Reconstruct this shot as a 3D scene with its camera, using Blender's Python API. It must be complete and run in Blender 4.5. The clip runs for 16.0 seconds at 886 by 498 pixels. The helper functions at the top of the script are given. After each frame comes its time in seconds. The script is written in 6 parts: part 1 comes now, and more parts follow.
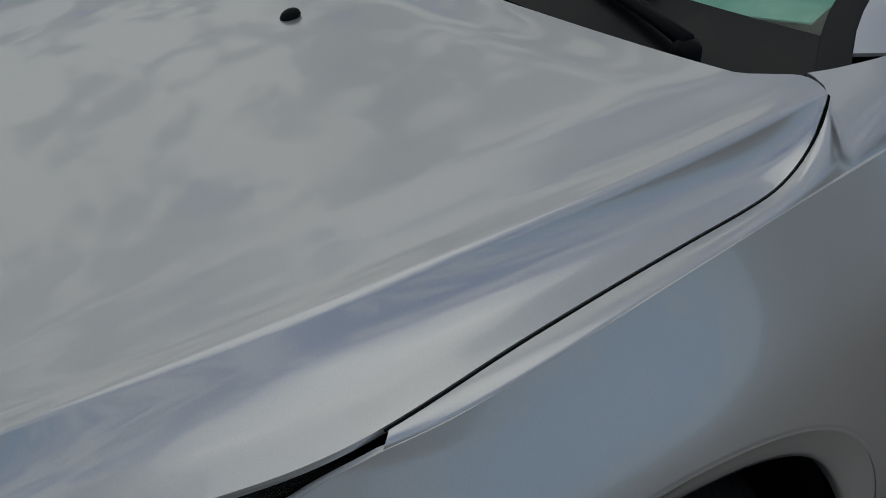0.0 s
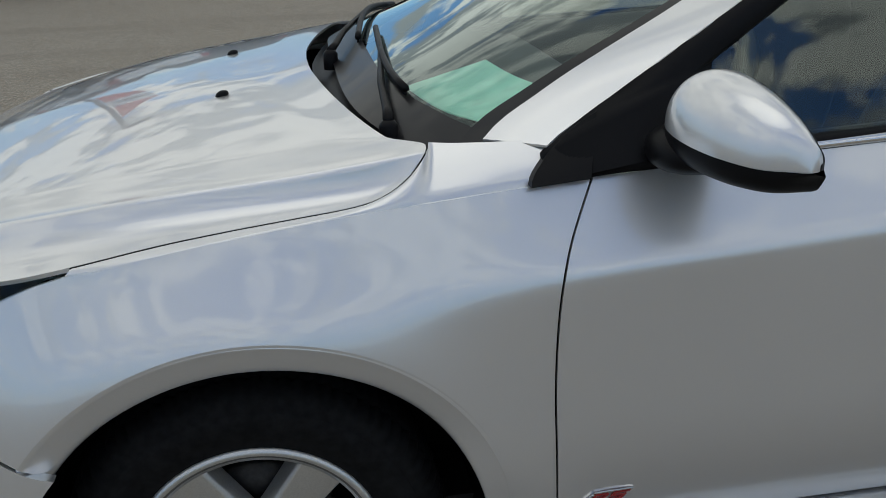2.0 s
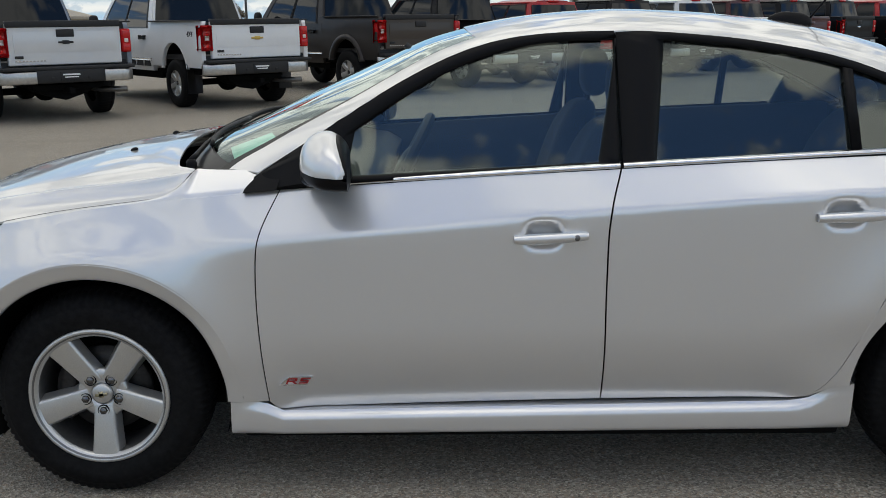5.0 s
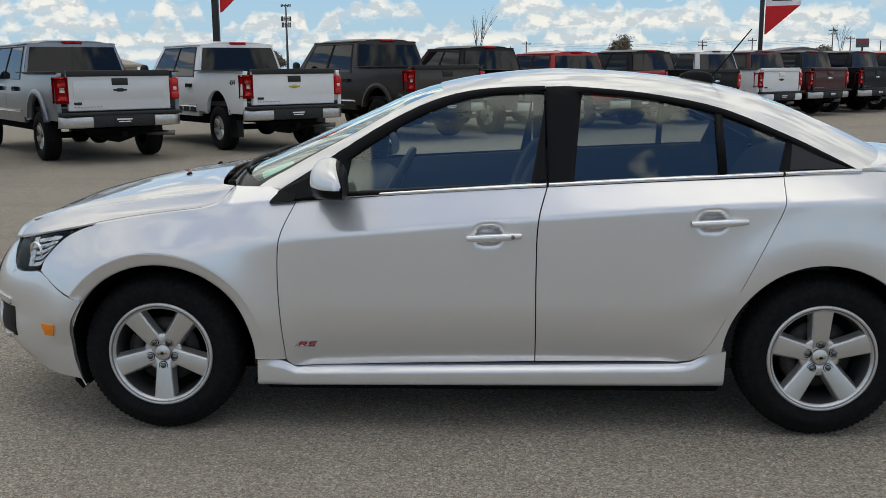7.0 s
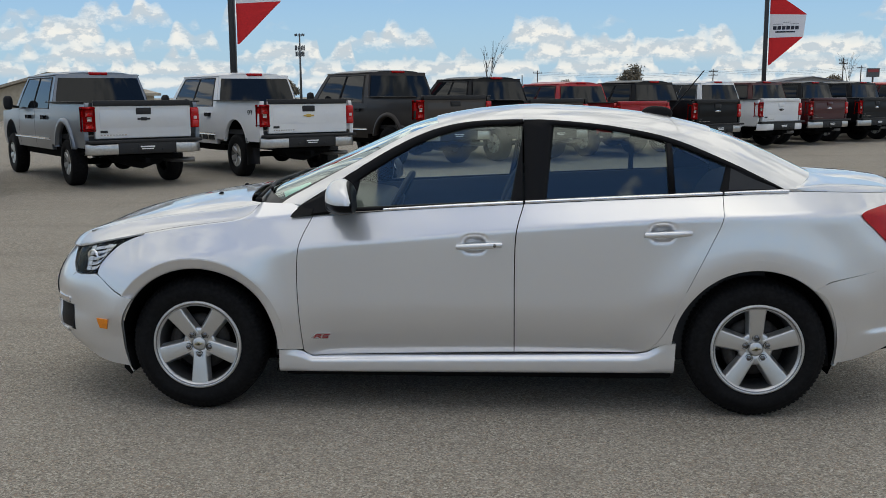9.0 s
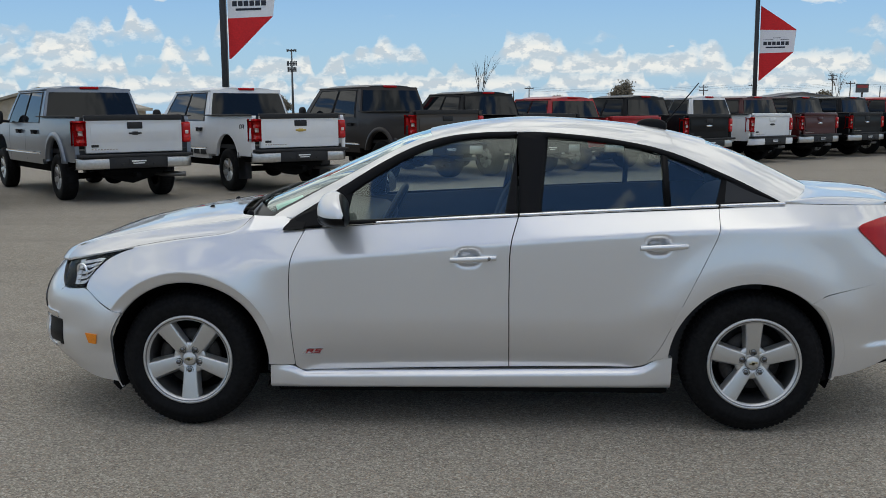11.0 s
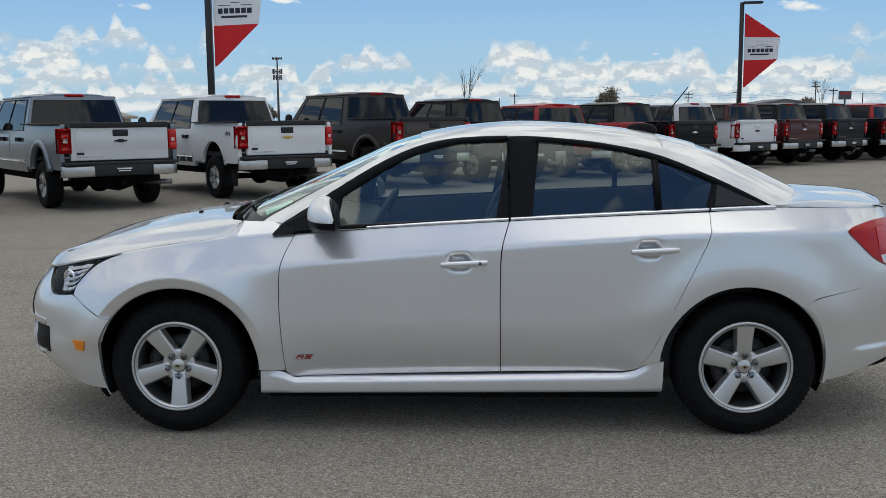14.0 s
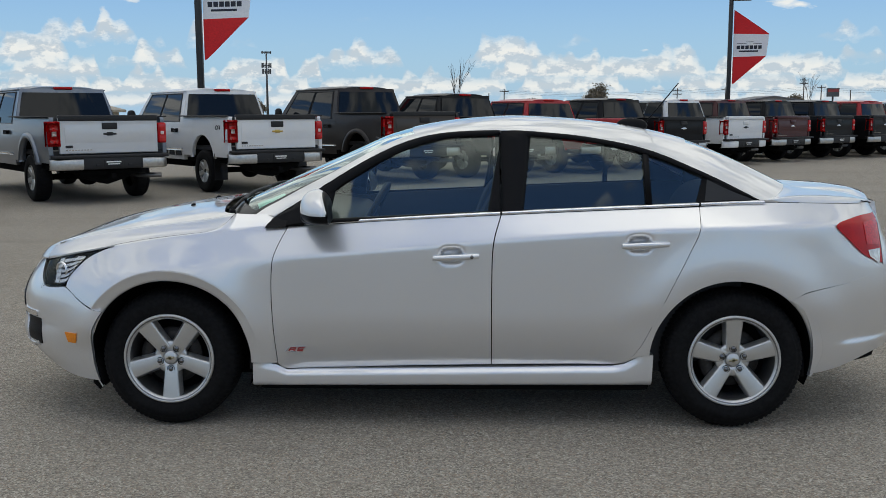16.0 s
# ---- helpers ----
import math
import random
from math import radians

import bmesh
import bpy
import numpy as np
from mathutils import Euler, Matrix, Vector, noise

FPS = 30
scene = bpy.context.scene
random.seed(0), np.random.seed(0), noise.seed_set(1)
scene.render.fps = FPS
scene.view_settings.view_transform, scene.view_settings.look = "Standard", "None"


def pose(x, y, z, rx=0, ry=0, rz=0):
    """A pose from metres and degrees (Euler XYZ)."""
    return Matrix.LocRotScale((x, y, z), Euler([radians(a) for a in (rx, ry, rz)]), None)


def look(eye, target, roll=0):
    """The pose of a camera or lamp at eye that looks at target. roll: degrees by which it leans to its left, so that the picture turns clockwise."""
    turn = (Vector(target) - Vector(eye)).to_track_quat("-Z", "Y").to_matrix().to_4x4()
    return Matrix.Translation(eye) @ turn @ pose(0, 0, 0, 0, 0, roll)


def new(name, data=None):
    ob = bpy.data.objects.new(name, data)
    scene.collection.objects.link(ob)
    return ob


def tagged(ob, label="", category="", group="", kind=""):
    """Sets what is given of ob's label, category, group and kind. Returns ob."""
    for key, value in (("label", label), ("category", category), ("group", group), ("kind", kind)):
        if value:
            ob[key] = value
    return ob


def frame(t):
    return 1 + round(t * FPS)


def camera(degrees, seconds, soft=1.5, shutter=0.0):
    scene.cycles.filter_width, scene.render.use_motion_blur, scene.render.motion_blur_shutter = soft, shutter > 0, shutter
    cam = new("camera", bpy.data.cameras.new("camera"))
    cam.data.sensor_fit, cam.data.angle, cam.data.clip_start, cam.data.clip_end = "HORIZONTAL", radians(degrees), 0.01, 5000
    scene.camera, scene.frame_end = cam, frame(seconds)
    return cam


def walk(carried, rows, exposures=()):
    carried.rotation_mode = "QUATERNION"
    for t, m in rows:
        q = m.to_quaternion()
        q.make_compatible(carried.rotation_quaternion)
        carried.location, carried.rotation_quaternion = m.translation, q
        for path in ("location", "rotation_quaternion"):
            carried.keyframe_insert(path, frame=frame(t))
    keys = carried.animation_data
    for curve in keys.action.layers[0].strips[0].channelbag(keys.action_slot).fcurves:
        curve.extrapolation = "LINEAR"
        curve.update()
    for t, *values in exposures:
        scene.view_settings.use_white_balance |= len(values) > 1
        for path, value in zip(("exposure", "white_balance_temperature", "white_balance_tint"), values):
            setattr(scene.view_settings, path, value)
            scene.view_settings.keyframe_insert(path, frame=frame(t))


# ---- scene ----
cam = camera(49.4, 16.0, 0.75)
PATH = [
    (0, (-0.497, -1.341, 1.395), (0.41, 0.095, 0.34), -1.0),
    (0.3, (-0.411, -1.492, 1.399), (0.353, 0.072, 0.413), -1.5),
    (0.5, (-0.368, -1.58, 1.393), (0.335, 0.033, 0.443), -1.3),
    (0.8, (-0.299, -1.733, 1.391), (0.321, -0.06, 0.487), -1.5),
    (1, (-0.255, -1.83, 1.396), (0.309, -0.124, 0.516), -1.2),
    (1.5, (-0.113, -2.035, 1.415), (0.312, -0.258, 0.602), -1.2),
    (2, (0.112, -2.254, 1.417), (0.397, -0.409, 0.7), -1.1),
    (2.5, (0.289, -2.49, 1.408), (0.468, -0.6, 0.778), -0.9),
    (3, (0.466, -2.726, 1.426), (0.59, -0.819, 0.835), -0.9),
    (3.5, (0.666, -2.92, 1.422), (0.764, -1.003, 0.858), -0.9),
    (4, (0.857, -3.125, 1.444), (0.919, -1.2, 0.905), -1.0),
    (4.2, (0.919, -3.217, 1.445), (0.959, -1.287, 0.92), -0.9),
    (6.5, (1.315, -4.402, 1.485), (1.221, -2.442, 1.1), -0.6),
    (7, (1.377, -4.63, 1.491), (1.271, -2.667, 1.119), -0.5),
    (7.5, (1.436, -4.856, 1.491), (1.317, -2.891, 1.136), -0.4),
    (8, (1.468, -5.061, 1.506), (1.34, -3.094, 1.165), -0.4),
    (8.5, (1.486, -5.257, 1.51), (1.353, -3.288, 1.183), -0.3),
    (9, (1.502, -5.35, 1.527), (1.372, -3.379, 1.212), -0.4),
    (9.5, (1.497, -5.342, 1.515), (1.372, -3.369, 1.213), -0.3),
    (10, (1.5, -5.311, 1.512), (1.378, -3.336, 1.217), -0.3),
    (12.5, (1.472, -5.3, 1.51), (1.372, -3.32, 1.242), -0.4),
    (13, (1.476, -5.297, 1.503), (1.379, -3.317, 1.239), -0.4),
    (13.5, (1.47, -5.291, 1.503), (1.38, -3.311, 1.237), -0.5),
    (14, (1.468, -5.288, 1.496), (1.383, -3.308, 1.227), -0.5),
    (14.5, (1.472, -5.302, 1.498), (1.392, -3.322, 1.226), -0.6),
    (15, (1.465, -5.311, 1.496), (1.391, -3.331, 1.221), -0.6),
    (15.5, (1.461, -5.32, 1.497), (1.392, -3.341, 1.219), -0.4),
    (16, (1.455, -5.316, 1.492), (1.393, -3.337, 1.213), -0.2),
]
walk(cam, [(t, look(eye, target, roll)) for t, eye, target, roll in PATH],
     exposures=((0, -0.44, 6600, 4), (0.5, -0.27, 6600, 4), (1.0, -0.01, 6700, 4), (2.0, 0.50, 6750, 4), (3.5, 0.91, 6850, 6), (6.5, 0.82, 7100, 7), (9, 0.78, 6900, 7), (12.5, 0.74, 6700, 6), (16, 0.74, 6700, 6)))

# ---- light and sky ----
SUN_EL, SUN_AZ = radians(84), radians(190)   # high in the south, veiled by cloud


def nd(nt, kind, **kw):
    n = nt.nodes.new(kind)
    for k, v in kw.items():
        n.inputs[k.replace("_", " ")].default_value = v
    return n


def vmath(nt, op, a, b=None):
    n = nt.nodes.new("ShaderNodeMath")
    n.operation = op
    for i, s in enumerate((a, b)):
        if s is None:
            continue
        if isinstance(s, (int, float)):
            n.inputs[i].default_value = s
        else:
            nt.links.new(s, n.inputs[i])
    return n.outputs[0]


def ramp(nt, src, *stops, interp="LINEAR"):
    n = nt.nodes.new("ShaderNodeValToRGB")
    n.color_ramp.interpolation = interp
    el = n.color_ramp.elements
    while len(el) < len(stops):
        el.new(0.5)
    for e, (p, c) in zip(el, stops):
        e.position = p
        e.color = (*c, 1) if isinstance(c, tuple) else (c, c, c, 1)
    nt.links.new(src, n.inputs[0])
    return n.outputs[0]


def mixc(nt, fac, a, b, blend="MIX"):
    n = nt.nodes.new("ShaderNodeMix")
    n.data_type, n.blend_type = "RGBA", blend
    for i, s in ((0, fac), (6, a), (7, b)):
        if isinstance(s, tuple):
            n.inputs[i].default_value = (*s, 1)
        elif isinstance(s, (int, float)):
            n.inputs[i].default_value = s
        else:
            nt.links.new(s, n.inputs[i])
    return n.outputs[2]


world = bpy.data.worlds.new("sky")
scene.world = world
world.use_nodes = True
nt = world.node_tree
nt.nodes.clear()
sky = nt.nodes.new("ShaderNodeTexSky")
sky.sky_type, sky.sun_disc = "NISHITA", False
sky.sun_elevation, sky.sun_rotation = SUN_EL, SUN_AZ
sky.air_density, sky.dust_density, sky.ozone_density = 1.0, 0.6, 1.5
tc = nt.nodes.new("ShaderNodeTexCoord")
sep = nt.nodes.new("ShaderNodeSeparateXYZ")
nt.links.new(tc.outputs["Generated"], sep.inputs[0])
up = vmath(nt, "MAXIMUM", sep.outputs[2], 0.0)
div = vmath(nt, "ADD", up, 0.30)
comb = nt.nodes.new("ShaderNodeCombineXYZ")
for i, k in ((0, 1.0), (1, 1.0), (2, 1.7)):
    nt.links.new(vmath(nt, "MULTIPLY", vmath(nt, "DIVIDE", sep.outputs[i], div), k), comb.inputs[i])


def cloud_noise(scale, detail, rough, shift):
    m = nt.nodes.new("ShaderNodeMapping")
    m.inputs["Location"].default_value = shift
    nt.links.new(comb.outputs[0], m.inputs[0])
    n = nd(nt, "ShaderNodeTexNoise", Scale=scale, Detail=detail, Roughness=rough)
    nt.links.new(m.outputs[0], n.inputs["Vector"])
    return n.outputs[0]


puff = cloud_noise(6.6, 7.0, 0.50, (3.1, 1.7, 0.4))
puff_low = cloud_noise(6.6, 7.0, 0.50, (3.1, 1.7, 0.448))
limit = ramp(nt, up, (0.0, 0.72), (0.11, 0.70), (0.15, 0.47), (0.33, 0.43), (0.6, 0.36), (0.85, 0.44), (1.0, 0.53))
south = vmath(nt, "MULTIPLY", vmath(nt, "MAXIMUM", vmath(nt, "MULTIPLY", sep.outputs[1], -1.0), 0.0), ramp(nt, up, (0.44, 0.15), (0.56, 1.0)))
north = vmath(nt, "MULTIPLY", vmath(nt, "MAXIMUM", sep.outputs[1], 0.0), ramp(nt, up, (0.10, 0.0), (0.30, 1.0)))
clear = vmath(nt, "SUBTRACT", vmath(nt, "MULTIPLY", south, 0.145), vmath(nt, "MULTIPLY", north, 0.11))   # clearer to the south, closed cover to the north
over = vmath(nt, "SUBTRACT", puff, vmath(nt, "ADD", limit, clear))
mask = ramp(nt, over, (0.0, 0.0), (0.025, 0.45), (0.075, 1.0))
shade = ramp(nt, vmath(nt, "ADD", vmath(nt, "MULTIPLY", vmath(nt, "SUBTRACT", puff, puff_low), 4.4), 0.5),
             (0.28, (0.37, 0.40, 0.44)), (0.66, (0.95, 0.955, 0.96)))
sky_col = mixc(nt, 1.0, sky.outputs[0], (0.043, 0.058, 0.080), "MULTIPLY")
haze = ramp(nt, up, (0.0, 0.80), (0.04, 0.52), (0.11, 0.22), (0.3, 0.0))
sky_col = mixc(nt, haze, sky_col, (0.24, 0.36, 0.51))
shade = mixc(nt, 1.0, shade, ramp(nt, up, (0.05, (0.50, 0.51, 0.525)), (0.45, (0.68, 0.68, 0.685))), "MULTIPLY")   # clouds brighter overhead, near the sun
veil = ramp(nt, up, (0.82, 0.0), (0.97, 0.70))      # thin high cloud overhead, round the sun
sky_col = mixc(nt, veil, sky_col, (0.33, 0.345, 0.36))
col = mixc(nt, mask, sky_col, shade)


def angular_noise(kxy, kz, scale, detail, rough, shift):
    """Noise over the directions near the horizon, with its own grain along and up."""
    m = nt.nodes.new("ShaderNodeMapping")
    m.inputs["Scale"].default_value = (kxy, kxy, kz)
    m.inputs["Location"].default_value = shift
    nt.links.new(tc.outputs["Generated"], m.inputs[0])
    n = nd(nt, "ShaderNodeTexNoise", Scale=scale, Detail=detail, Roughness=rough)
    nt.links.new(m.outputs[0], n.inputs["Vector"])
    return n.outputs[0]


# rows of fair-weather cumulus one behind the other: flat bases, heaped tops, smaller towards the horizon
billow = angular_noise(1.0, 1.7, 62.0, 5.0, 0.58, (0.3, 0.9, 0.1))
billow_up = angular_noise(1.0, 1.7, 62.0, 5.0, 0.58, (0.3, 0.9, 0.117))
for k, (base, tall, f, need, wob, fade) in enumerate(((0.090, 0.055, 9.0, 0.63, 0.026, 0.7), (0.066, 0.062, 11.0, 0.545, 0.022, 0.95), (0.044, 0.056, 13.0, 0.455, 0.019, 0.95),
                                                      (0.030, 0.044, 18.0, 0.395, 0.014, 0.92), (0.017, 0.032, 24.0, 0.35, 0.010, 0.9), (0.006, 0.024, 30.0, 0.33, 0.008, 0.8))[::-1]):
    heap = angular_noise(1.0, 0.0, f, 3.0, 0.55, (0.0, 0.0, 3.7 * k + 1.9))
    lift = vmath(nt, "ADD", sep.outputs[2], vmath(nt, "MULTIPLY", vmath(nt, "SUBTRACT", billow, 0.5), wob))
    crown = vmath(nt, "MULTIPLY", vmath(nt, "SUBTRACT", heap, need), tall * 4.2)
    crown = vmath(nt, "MINIMUM", crown, tall * 0.60)
    rise = vmath(nt, "SUBTRACT", lift, base)
    left = vmath(nt, "SUBTRACT", crown, rise)
    cover = vmath(nt, "MULTIPLY", ramp(nt, vmath(nt, "MULTIPLY", rise, 1 / tall), (0.0, 0.0), (0.20, 0.9), (0.3, 1.0)), ramp(nt, vmath(nt, "MULTIPLY", left, 1 / tall), (0.0, 0.0), (0.08, 0.6), (0.24, 1.0)))
    glow = vmath(nt, "ADD", vmath(nt, "MULTIPLY", rise, 1.1 / tall), vmath(nt, "MULTIPLY", vmath(nt, "SUBTRACT", billow, billow_up), 4.2))
    tone = ramp(nt, glow, (0.0, (0.33, 0.37, 0.42)), (0.30, (0.415, 0.435, 0.465)), (0.60, (0.52, 0.52, 0.52)), interp="EASE")
    col = mixc(nt, vmath(nt, "MULTIPLY", cover, fade), col, tone)
bg = nt.nodes.new("ShaderNodeBackground")
bg.inputs[1].default_value = 1.0
nt.links.new(col, bg.inputs[0])
nt.links.new(bg.outputs[0], nt.nodes.new("ShaderNodeOutputWorld").inputs[0])

sun = new("sun", bpy.data.lights.new("sun", "SUN"))
sun.data.energy, sun.data.angle, sun.data.color = 0.24, radians(50), (1.0, 0.95, 0.88)
sun.matrix_world = look((40 * math.sin(SUN_AZ) * math.cos(SUN_EL), 40 * math.cos(SUN_AZ) * math.cos(SUN_EL), 40 * math.sin(SUN_EL)), (0, 0, 0))


# ---- materials ----
def mat(name, color, rough=0.5, metal=0.0, coat=0.0, grain=0.0, gscale=200.0, bump=0.0, spec=0.5, emit=0.0, dirt=0.0, coat_rough=0.03):
    m = bpy.data.materials.new(name)
    m.use_nodes = True
    t = m.node_tree
    p = t.nodes["Principled BSDF"]
    p.inputs["Base Color"].default_value = (*color, 1)
    p.inputs["Roughness"].default_value = rough
    p.inputs["Metallic"].default_value = metal
    p.inputs["Coat Weight"].default_value = coat
    p.inputs["Coat Roughness"].default_value = coat_rough
    p.inputs["Specular IOR Level"].default_value = spec
    if emit:
        p.inputs["Emission Color"].default_value = (*color, 1)
        p.inputs["Emission Strength"].default_value = emit
    co = t.nodes.new("ShaderNodeTexCoord").outputs["Object"]
    base = None
    if grain:
        n = nd(t, "ShaderNodeTexNoise", Scale=gscale, Detail=3.0)
        t.links.new(co, n.inputs["Vector"])
        lo, hi = tuple(c * (1 - grain) for c in color), tuple(min(1, c * (1 + grain)) for c in color)
        base = ramp(t, n.outputs[0], (0.3, lo), (0.7, hi))
        if bump:
            b = nd(t, "ShaderNodeBump", Strength=bump, Distance=0.002)
            t.links.new(n.outputs[0], b.inputs["Height"])
            t.links.new(b.outputs[0], p.inputs["Normal"])
    if dirt:
        n = nd(t, "ShaderNodeTexNoise", Scale=2.3, Detail=6.0, Roughness=0.65)
        t.links.new(co, n.inputs["Vector"])
        f = vmath(t, "MULTIPLY", ramp(t, n.outputs[0], (0.45, 0.0), (0.75, 1.0)), dirt)
        base = mixc(t, f, base if base else color, (0.33, 0.30, 0.26))
        t.links.new(vmath(t, "ADD", vmath(t, "MULTIPLY", f, 0.5), rough), p.inputs["Roughness"])
    if base:
        t.links.new(base, p.inputs["Base Color"])
    return m


def glass_mat(name, tint, rough=0.0, mirror=1.0, ior=1.5):
    m = bpy.data.materials.new(name)
    m.use_nodes = True
    t = m.node_tree
    t.nodes.clear()
    tr = t.nodes.new("ShaderNodeBsdfTransparent")
    tr.inputs[0].default_value = (*tint, 1)
    gl = t.nodes.new("ShaderNodeBsdfGlossy")
    gl.inputs["Roughness"].default_value = rough
    gl.inputs["Color"].default_value = (0.90, 1.0, 0.97, 1)
    fc = nd(t, "ShaderNodeLayerWeight", Blend=0.5).outputs["Facing"]
    f0 = ((ior - 1) / (ior + 1)) ** 2
    gloss = vmath(t, "ADD", vmath(t, "MULTIPLY", vmath(t, "POWER", fc, 5.0), 1 - f0), f0)
    mx = t.nodes.new("ShaderNodeMixShader")
    t.links.new(vmath(t, "MULTIPLY", gloss, mirror), mx.inputs[0])
    t.links.new(tr.outputs[0], mx.inputs[1])
    t.links.new(gl.outputs[0], mx.inputs[2])
    t.links.new(mx.outputs[0], t.nodes.new("ShaderNodeOutputMaterial").inputs[0])
    return m


def ground_mat():
    m = bpy.data.materials.new("worn_asphalt")
    m.use_nodes = True
    t = m.node_tree
    p = t.nodes["Principled BSDF"]
    co = t.nodes.new("ShaderNodeTexCoord").outputs["Object"]
    fine = nd(t, "ShaderNodeTexVoronoi", Scale=140.0)
    mid = nd(t, "ShaderNodeTexNoise", Scale=38.0, Detail=5.0, Roughness=0.8)
    big = nd(t, "ShaderNodeTexNoise", Scale=0.35, Detail=6.0, Roughness=0.62)
    spot = nd(t, "ShaderNodeTexNoise", Scale=2.2, Detail=5.0, Roughness=0.6)
    lanes = nd(t, "ShaderNodeTexNoise", Scale=1.0, Detail=5.0, Roughness=0.62)
    along = t.nodes.new("ShaderNodeMapping")      # faint bands swept along by traffic
    along.inputs["Scale"].default_value = (0.10, 1.5, 1.0)
    along.inputs["Rotation"].default_value = (0, 0, radians(-14))
    t.links.new(co, along.inputs[0])
    for n in (fine, mid, big, spot):
        t.links.new(co, n.inputs["Vector"])
    t.links.new(along.outputs[0], lanes.inputs["Vector"])
    stones = t.nodes.new("ShaderNodeSeparateColor")
    t.links.new(fine.outputs["Color"], stones.inputs[0])
    c = ramp(t, stones.outputs[0], (0.0, (0.085, 0.076, 0.060)), (0.25, (0.205, 0.184, 0.150)), (0.62, (0.315, 0.285, 0.234)), (0.88, (0.46, 0.42, 0.35)), (1.0, (0.60, 0.56, 0.48)))
    c = mixc(t, vmath(t, "MULTIPLY", ramp(t, stones.outputs[1], (0.86, 0.0), (0.92, 1.0)), 0.6), c, (0.36, 0.235, 0.150))
    c = mixc(t, ramp(t, mid.outputs[0], (0.36, 0.50), (0.50, 0.0)), c, (0.11, 0.097, 0.080))
    c = mixc(t, ramp(t, mid.outputs[0], (0.52, 0.0), (0.68, 0.45)), c, (0.45, 0.405, 0.34))
    c = mixc(t, ramp(t, big.outputs[0], (0.35, 0.0), (0.7, 0.35)), c, (0.36, 0.325, 0.275))
    c = mixc(t, ramp(t, spot.outputs[0], (0.58, 0.0), (0.8, 0.40)), c, (0.12, 0.105, 0.09))
    c = mixc(t, ramp(t, lanes.outputs[0], (0.50, 0.0), (0.72, 0.40)), c, (0.17, 0.152, 0.128))
    t.links.new(c, p.inputs["Base Color"])
    p.inputs["Roughness"].default_value = 0.85
    p.inputs["Specular IOR Level"].default_value = 0.3
    b = nd(t, "ShaderNodeBump", Strength=0.6, Distance=0.006)
    t.links.new(fine.outputs[0], b.inputs["Height"])
    t.links.new(b.outputs[0], p.inputs["Normal"])
    return m


SILVER = mat("silver_paint", (0.76, 0.76, 0.762), 0.31, 0.70, 1.0, grain=0.05, gscale=900, coat_rough=0.015)
SILVER.node_tree.nodes["Principled BSDF"].inputs["Coat IOR"].default_value = 1.75
BLACK_TRIM = mat("black_trim", (0.006, 0.006, 0.007), 0.42, grain=0.2, gscale=600, bump=0.1, spec=0.12)
CORNER_GREY = mat("corner_plastic", (0.028, 0.029, 0.031), 0.5, grain=0.15, gscale=500, spec=0.3)
GLOSS_BLACK = mat("gloss_black", (0.008, 0.008, 0.009), 0.35, coat=0.15, spec=0.3)
RUBBER = mat("tyre_rubber", (0.0085, 0.0085, 0.0090), 0.66, grain=0.35, gscale=60, bump=0.2, spec=0.10)
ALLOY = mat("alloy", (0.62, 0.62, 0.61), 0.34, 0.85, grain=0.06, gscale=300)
# same alloy toned down: shade behind the spokes put into the colour
ALLOY_SHADED = mat("alloy_shaded", (0.20, 0.20, 0.20), 0.38, 0.85, grain=0.1, gscale=80)
CHROME = mat("chrome", (0.80, 0.80, 0.81), 0.08, 1.0)
REFLECTOR = mat("lamp_reflector", (0.85, 0.85, 0.86), 0.22, 1.0, grain=0.2, gscale=60)
STEEL = mat("brake_steel", (0.22, 0.215, 0.21), 0.45, 0.9, grain=0.25, gscale=90)
NUT = mat("dark_chrome", (0.16, 0.16, 0.165), 0.2, 1.0)
BRAKE = mat("brake_iron", (0.045, 0.042, 0.04), 0.55, 0.7, grain=0.3, gscale=70)
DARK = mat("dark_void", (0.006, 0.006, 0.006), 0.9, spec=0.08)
PLASTIC = mat("interior_plastic", (0.016, 0.016, 0.018), 0.6, grain=0.15, gscale=300)
CLOTH = mat("seat_cloth", (0.022, 0.022, 0.025), 0.9, grain=0.3, gscale=400, bump=0.2)
SIDE_GLASS = glass_mat("side_glass", (0.86, 0.92, 0.87), mirror=2.2, ior=1.55)
REAR_GLASS = glass_mat("tinted_glass", (0.72, 0.78, 0.74), mirror=2.1, ior=1.55)
SCREEN_GLASS = glass_mat("screen_glass", (0.80, 0.90, 0.85), mirror=1.8, ior=1.55)
LAMP_GLASS = glass_mat("lamp_glass", (0.80, 0.82, 0.84), mirror=0.5)
AMBER = mat("amber_lens", (0.95, 0.27, 0.008), 0.3, coat=0.15, grain=0.15, gscale=120)
RED_LENS = mat("red_lens", (0.46, 0.004, 0.006), 0.22, coat=0.08, grain=0.12, gscale=25, spec=0.22)
RED_MARK = mat("red_enamel", (0.38, 0.012, 0.015), 0.3, coat=0.5)
WHITE = mat("white_marking", (0.80, 0.80, 0.78), 0.5)
DULL_GOLD = mat("dull_gold", (0.50, 0.44, 0.28), 0.4, 0.7)
GOLD = mat("gold_emblem", (0.62, 0.42, 0.10), 0.3, 0.6)
PAPER = mat("green_paper", (0.48, 0.86, 0.70), 0.7, grain=0.08, gscale=30)
GROUND = ground_mat()


